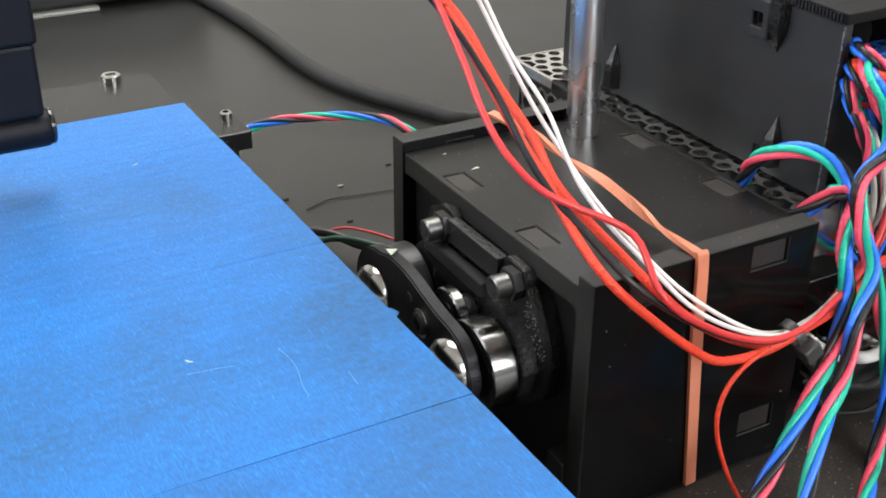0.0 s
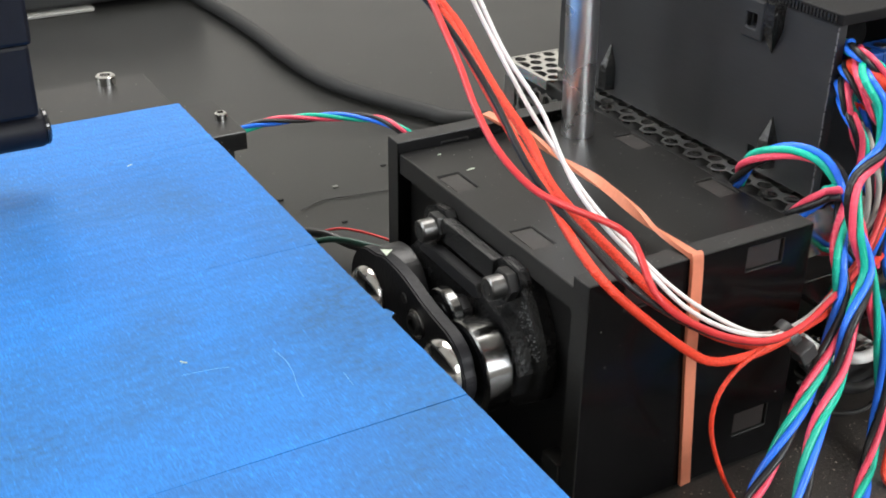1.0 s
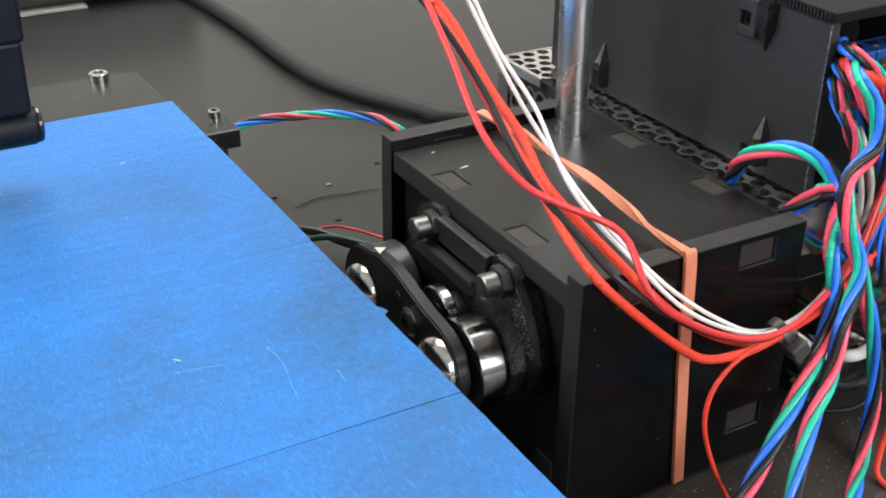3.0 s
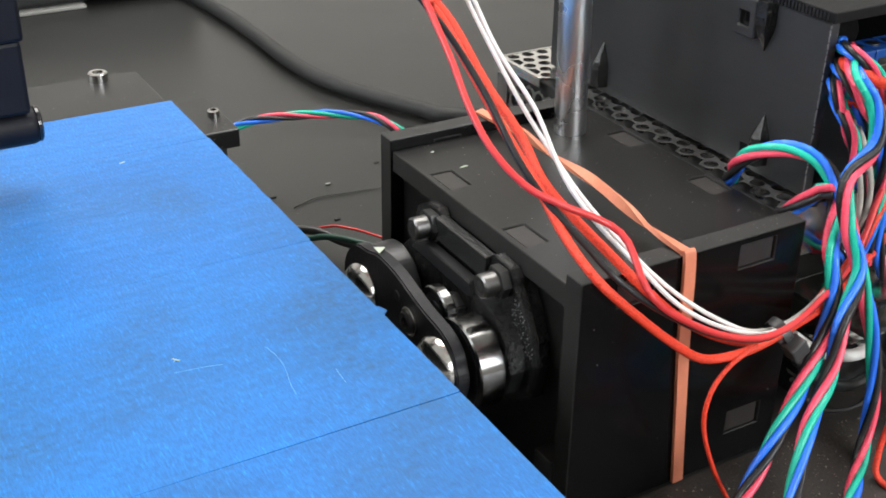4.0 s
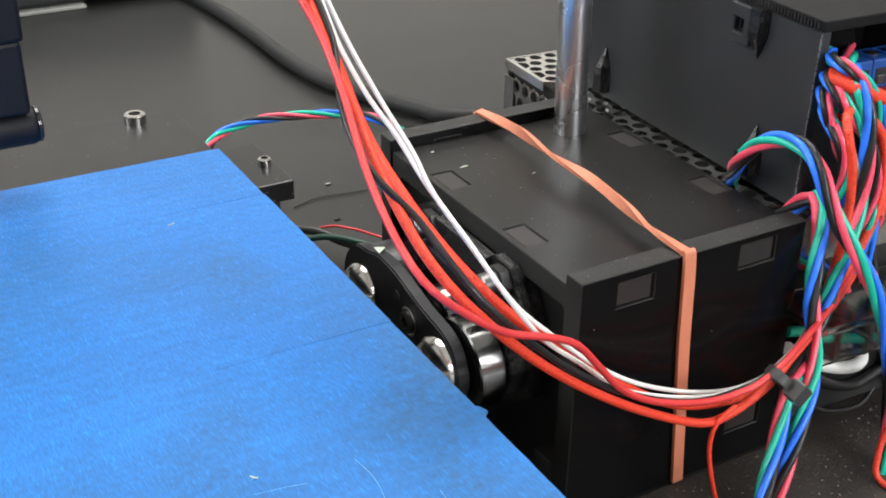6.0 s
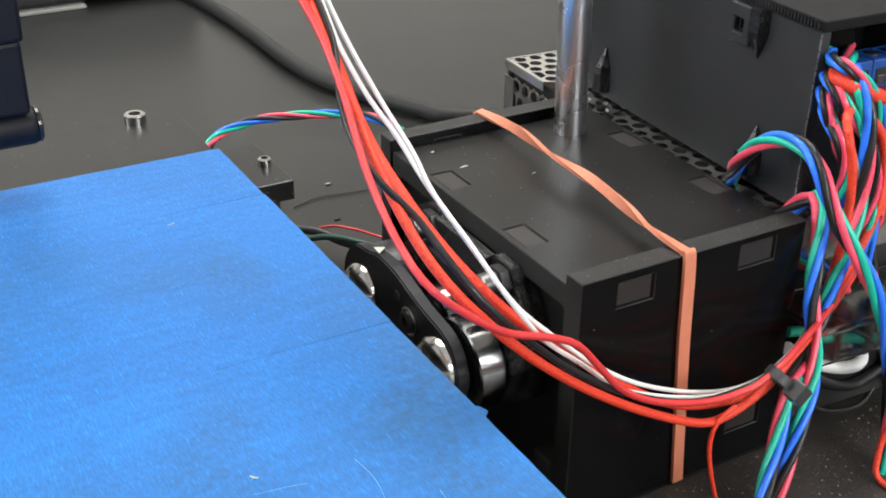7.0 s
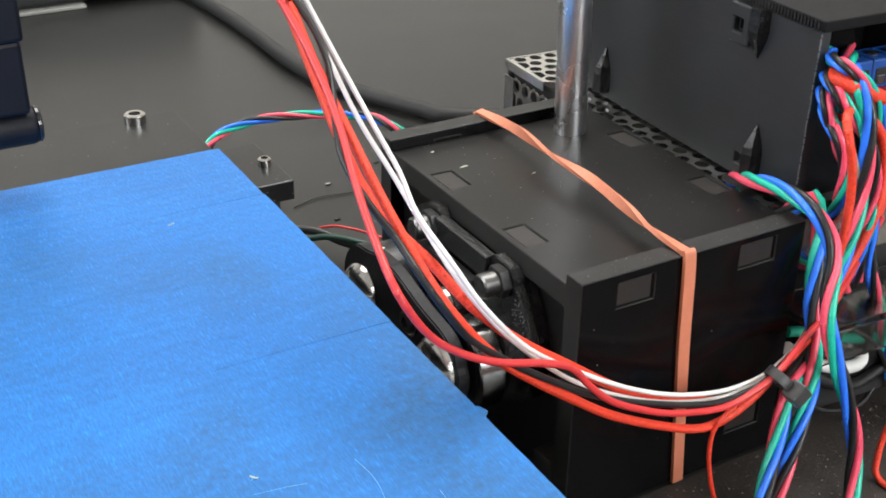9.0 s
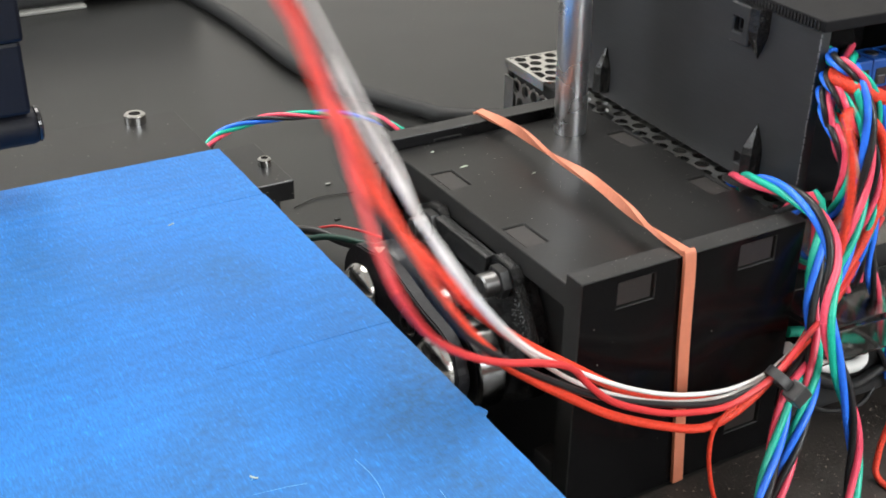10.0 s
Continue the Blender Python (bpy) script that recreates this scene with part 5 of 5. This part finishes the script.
course("twisted_cable_c", "slack", (81.0, 20.0, 81.4), (67.6, 6.0, 82.5), (68.3, 2.0, 76.6), (68.7, -0.0, 68.8), (68.3, -1.0, 59.3), (65.1, -3.0, 50.6), (61.6, -4.0, 42.5), (58.2, -5.0, 33.5), (51.7, -8.0, 27.5), (43.2, -13.0, 25.7), (40.4, -15.0, 21.1), (37.0, -17.5, 15.7), (32.2, -21.0, 9.5), (28.8, -24.0, 3.1))


STEP = 2.2
TIMES = ((0, "rest"), (5.1, "rest"), (5.3, "early"), (5.5, "mid"), (5.68, "low"), (7.3, "low"), (7.5, "tug"), (7.85, "lift"), (8.05, "lift"), (8.32, "slack"), (9.9, "slack"), (9.967, "sway"), (10, "slack"))
SWINGING = []


def stub(name, r, step, sides=10):
    """A short round length with rounded ends, along z from 0 to step."""
    own = lathe([(-0.9 * r, 0.55 * r), (-0.65 * r, 0.93 * r), (-0.5 * r, r), (-0.3 * r, r), (step + 0.3 * r, r), (step + 0.5 * r, r), (step + 0.65 * r, 0.93 * r), (step + 0.9 * r, 0.55 * r)], sides, "z", (0, 0, 0))
    me = bpy.data.meshes.new(name)
    for v in own.verts:
        v.co = v.co * S
    bmesh.ops.recalc_face_normals(own, faces=own.faces)
    for f in own.faces:
        f.smooth = True
    own.to_mesh(me)
    own.free()
    return me


def lay(owner, name, mat, r, runs, step, sway=0.0):
    """Pieces of one strand; runs gives for each state the points that its pieces join."""
    me = stub(name, r, step)
    me.materials.append(mat)
    count = min(len(v) for v in runs.values()) - 1
    turns = {s: frames_along(v) for s, v in runs.items()}
    for i in range(count):
        ob = new(name, me)
        ob.parent = owner
        poses = {}
        for s, v in runs.items():
            t = (v[i + 1] - v[i]).normalized()
            a = turns[s][i][0]
            a = (a - t * a.dot(t)).normalized()
            m = Matrix((a, t.cross(a), t)).transposed().to_4x4()
            m.translation = v[i] * S - owner.location
            poses[s] = m
        poses.setdefault("tug", poses["low"])
        poses["early"] = poses["mid"].lerp(poses["rest"], 0.16)
        high = max(0.0, poses["slack"].translation.z + owner.location.z - 0.045)
        poses["sway"] = Matrix.Translation((sway * high, 0, 0)) @ poses["slack"]
        SWINGING.append((ob, poses))


def loose_wire(kind, key, label, mat, r):
    states = COURSES[key]
    w = thing(kind, states["rest"][0], label, "wire")
    need = max(len(even(spline(p, 16), STEP)) for p in states.values()) + (0 if key == "thin_red_wire" else 8)
    lay(w, "wire_length", mat, r, {s: even(spline(p, 16), STEP, need) for s, p in states.items()}, STEP, 0.09)
    return w


def loose_twist(key, label, pitch, phase=0.0, r=0.78, radius=1.02, step=1.7):
    states = COURSES[key]
    w = thing("twisted_cable", states["rest"][0], label, "cable", group="twisted cables")
    need = max(len(even(spline(p, 16), step)) for p in states.values())
    for k, (n, m) in enumerate(COLOURS):
        runs = {}
        for s, p in states.items():
            mid = even(spline(p, 16), step, need)
            run = []
            for i, (q, (a, b, t)) in enumerate(zip(mid, frames_along(mid))):
                ang = 2 * math.pi * (i * step / pitch + k / 4 + phase)
                run.append(q + a * (radius * math.cos(ang)) + b * (radius * math.sin(ang)))
            runs[s] = run
        lay(w, n, m, r, runs, step * 1.03)
    return w


loose_wire("white_wire", "white_wire", "white insulated wire in the hanging bundle", M_WHITE, 0.45)
loose_wire("white_wire", "white_wire_b", "white insulated wire in the hanging bundle", M_WHITE, 0.45)
loose_wire("black_wire", "black_wire", "black insulated wire in the hanging bundle", M_BLACKW, 0.62)
loose_wire("red_wire", "red_wire", "red insulated wire bulging from the hanging bundle", M_RED, 0.66)
loose_wire("orange_cable", "orange_cable", "orange-red braided cable hanging lowest in the bundle", M_ORANGE, 0.88)
loose_wire("orange_cable", "orange_red_wire", "orange-red braided cable inside the bundle", M_ORANGE, 0.92)
loose_wire("thin_red_wire", "thin_red_wire", "thin orange-red wire branching down to the desk", M_ORANGE, 0.48)
loose_twist("twisted_cable", "twisted four-colour motor cable arching over the housing corner", 44, 0.17)
loose_twist("twisted_cable_b", "twisted four-colour motor cable hanging to the desk", 34)
loose_twist("twisted_cable_c", "twisted four-colour motor cable hanging from the case", 40)

tie = thing("cable_tie", (44.3, -11, 38.3), "black plastic cable tie round the wire bundle", "cable tie")
part("head", box(42.4, 46.4, -16.2, -12.8, 33.7, 37.4, 0.4), M_TIE, tie)
part("strap", lathe([(43.4, 2.9), (45.4, 2.9), (45.4, 2.4), (43.4, 2.4)], 20, "x", (0, -11, 38.3), closed=False), M_TIE, tie, smooth=True)
part("tail", box(43.6, 45.2, -14.8, -14.1, 32.2, 34.8, 0.2), M_TIE, tie)
TIE = {"rest": pose(0.0412, -0.0100, 0.0390, 0, -30, 0), "mid": pose(0.0438, -0.0100, 0.0338, 0, -42, 0), "low": pose(0.0382, -0.0145, 0.0318, 0, -42, 0),
       "lift": pose(0.0386, -0.0145, 0.0312, 0, -42, 0), "slack": pose(0.0382, -0.0145, 0.0316, 0, -40, 0)}
TIE["early"], TIE["tug"], TIE["sway"] = TIE["mid"], TIE["low"], TIE["slack"]


def motions():
    """All that moves: the bed with its carriage, the case on the supply, the swinging cables and their tie."""
    for ob in (bed, carriage):
        loc = ob.location.copy()
        walk(ob, [(t, Matrix.Translation(loc + Vector((0, -dy * S, 0)))) for t, dy in
                  ((0, 0), (5.03, 0), (5.1, 2.8), (5.2, 9.5), (5.3, 14.8), (5.4, 21.5), (5.5, 28.2), (5.6, 34.7), (5.7, 35.2), (10, 35.2))])
    for ob in [supply, case]:
        home = Matrix.Translation(ob.location)
        away = Matrix.Translation(Vector((-3.4, -5.6, 0)) * S) @ home @ pose(0, 0, 0, 0, 0, -3.29)
        walk(ob, [(0, home), (5.5, home), (5.68, away), (10, away)])
    for ob in RIDING:
        home = Matrix.Translation(ob.location)
        away = Matrix.Translation(Vector((-7.4, -4.4, 0)) * S) @ home
        walk(ob, [(0, home), (5.5, home), (5.68, away), (10, away)])
    home = Matrix.Translation(earth.location)
    walk(earth, [(0, Matrix.Translation(Vector((20, 9, 0)) * S) @ home), (5.5, Matrix.Translation(Vector((20, 9, 0)) * S) @ home), (5.68, home), (10, home)])
    home = Matrix.Translation(mains.location)
    before = Matrix.Translation(Vector((4.5, 3.0, 0)) * S) @ home
    walk(mains, [(0, before), (5.5, before), (5.68, home), (10, home)])
    walk(tie, [(t, TIE[s]) for t, s in TIMES])
    for ob, poses in SWINGING:
        walk(ob, [(t, poses[s]) for t, s in TIMES])


motions()
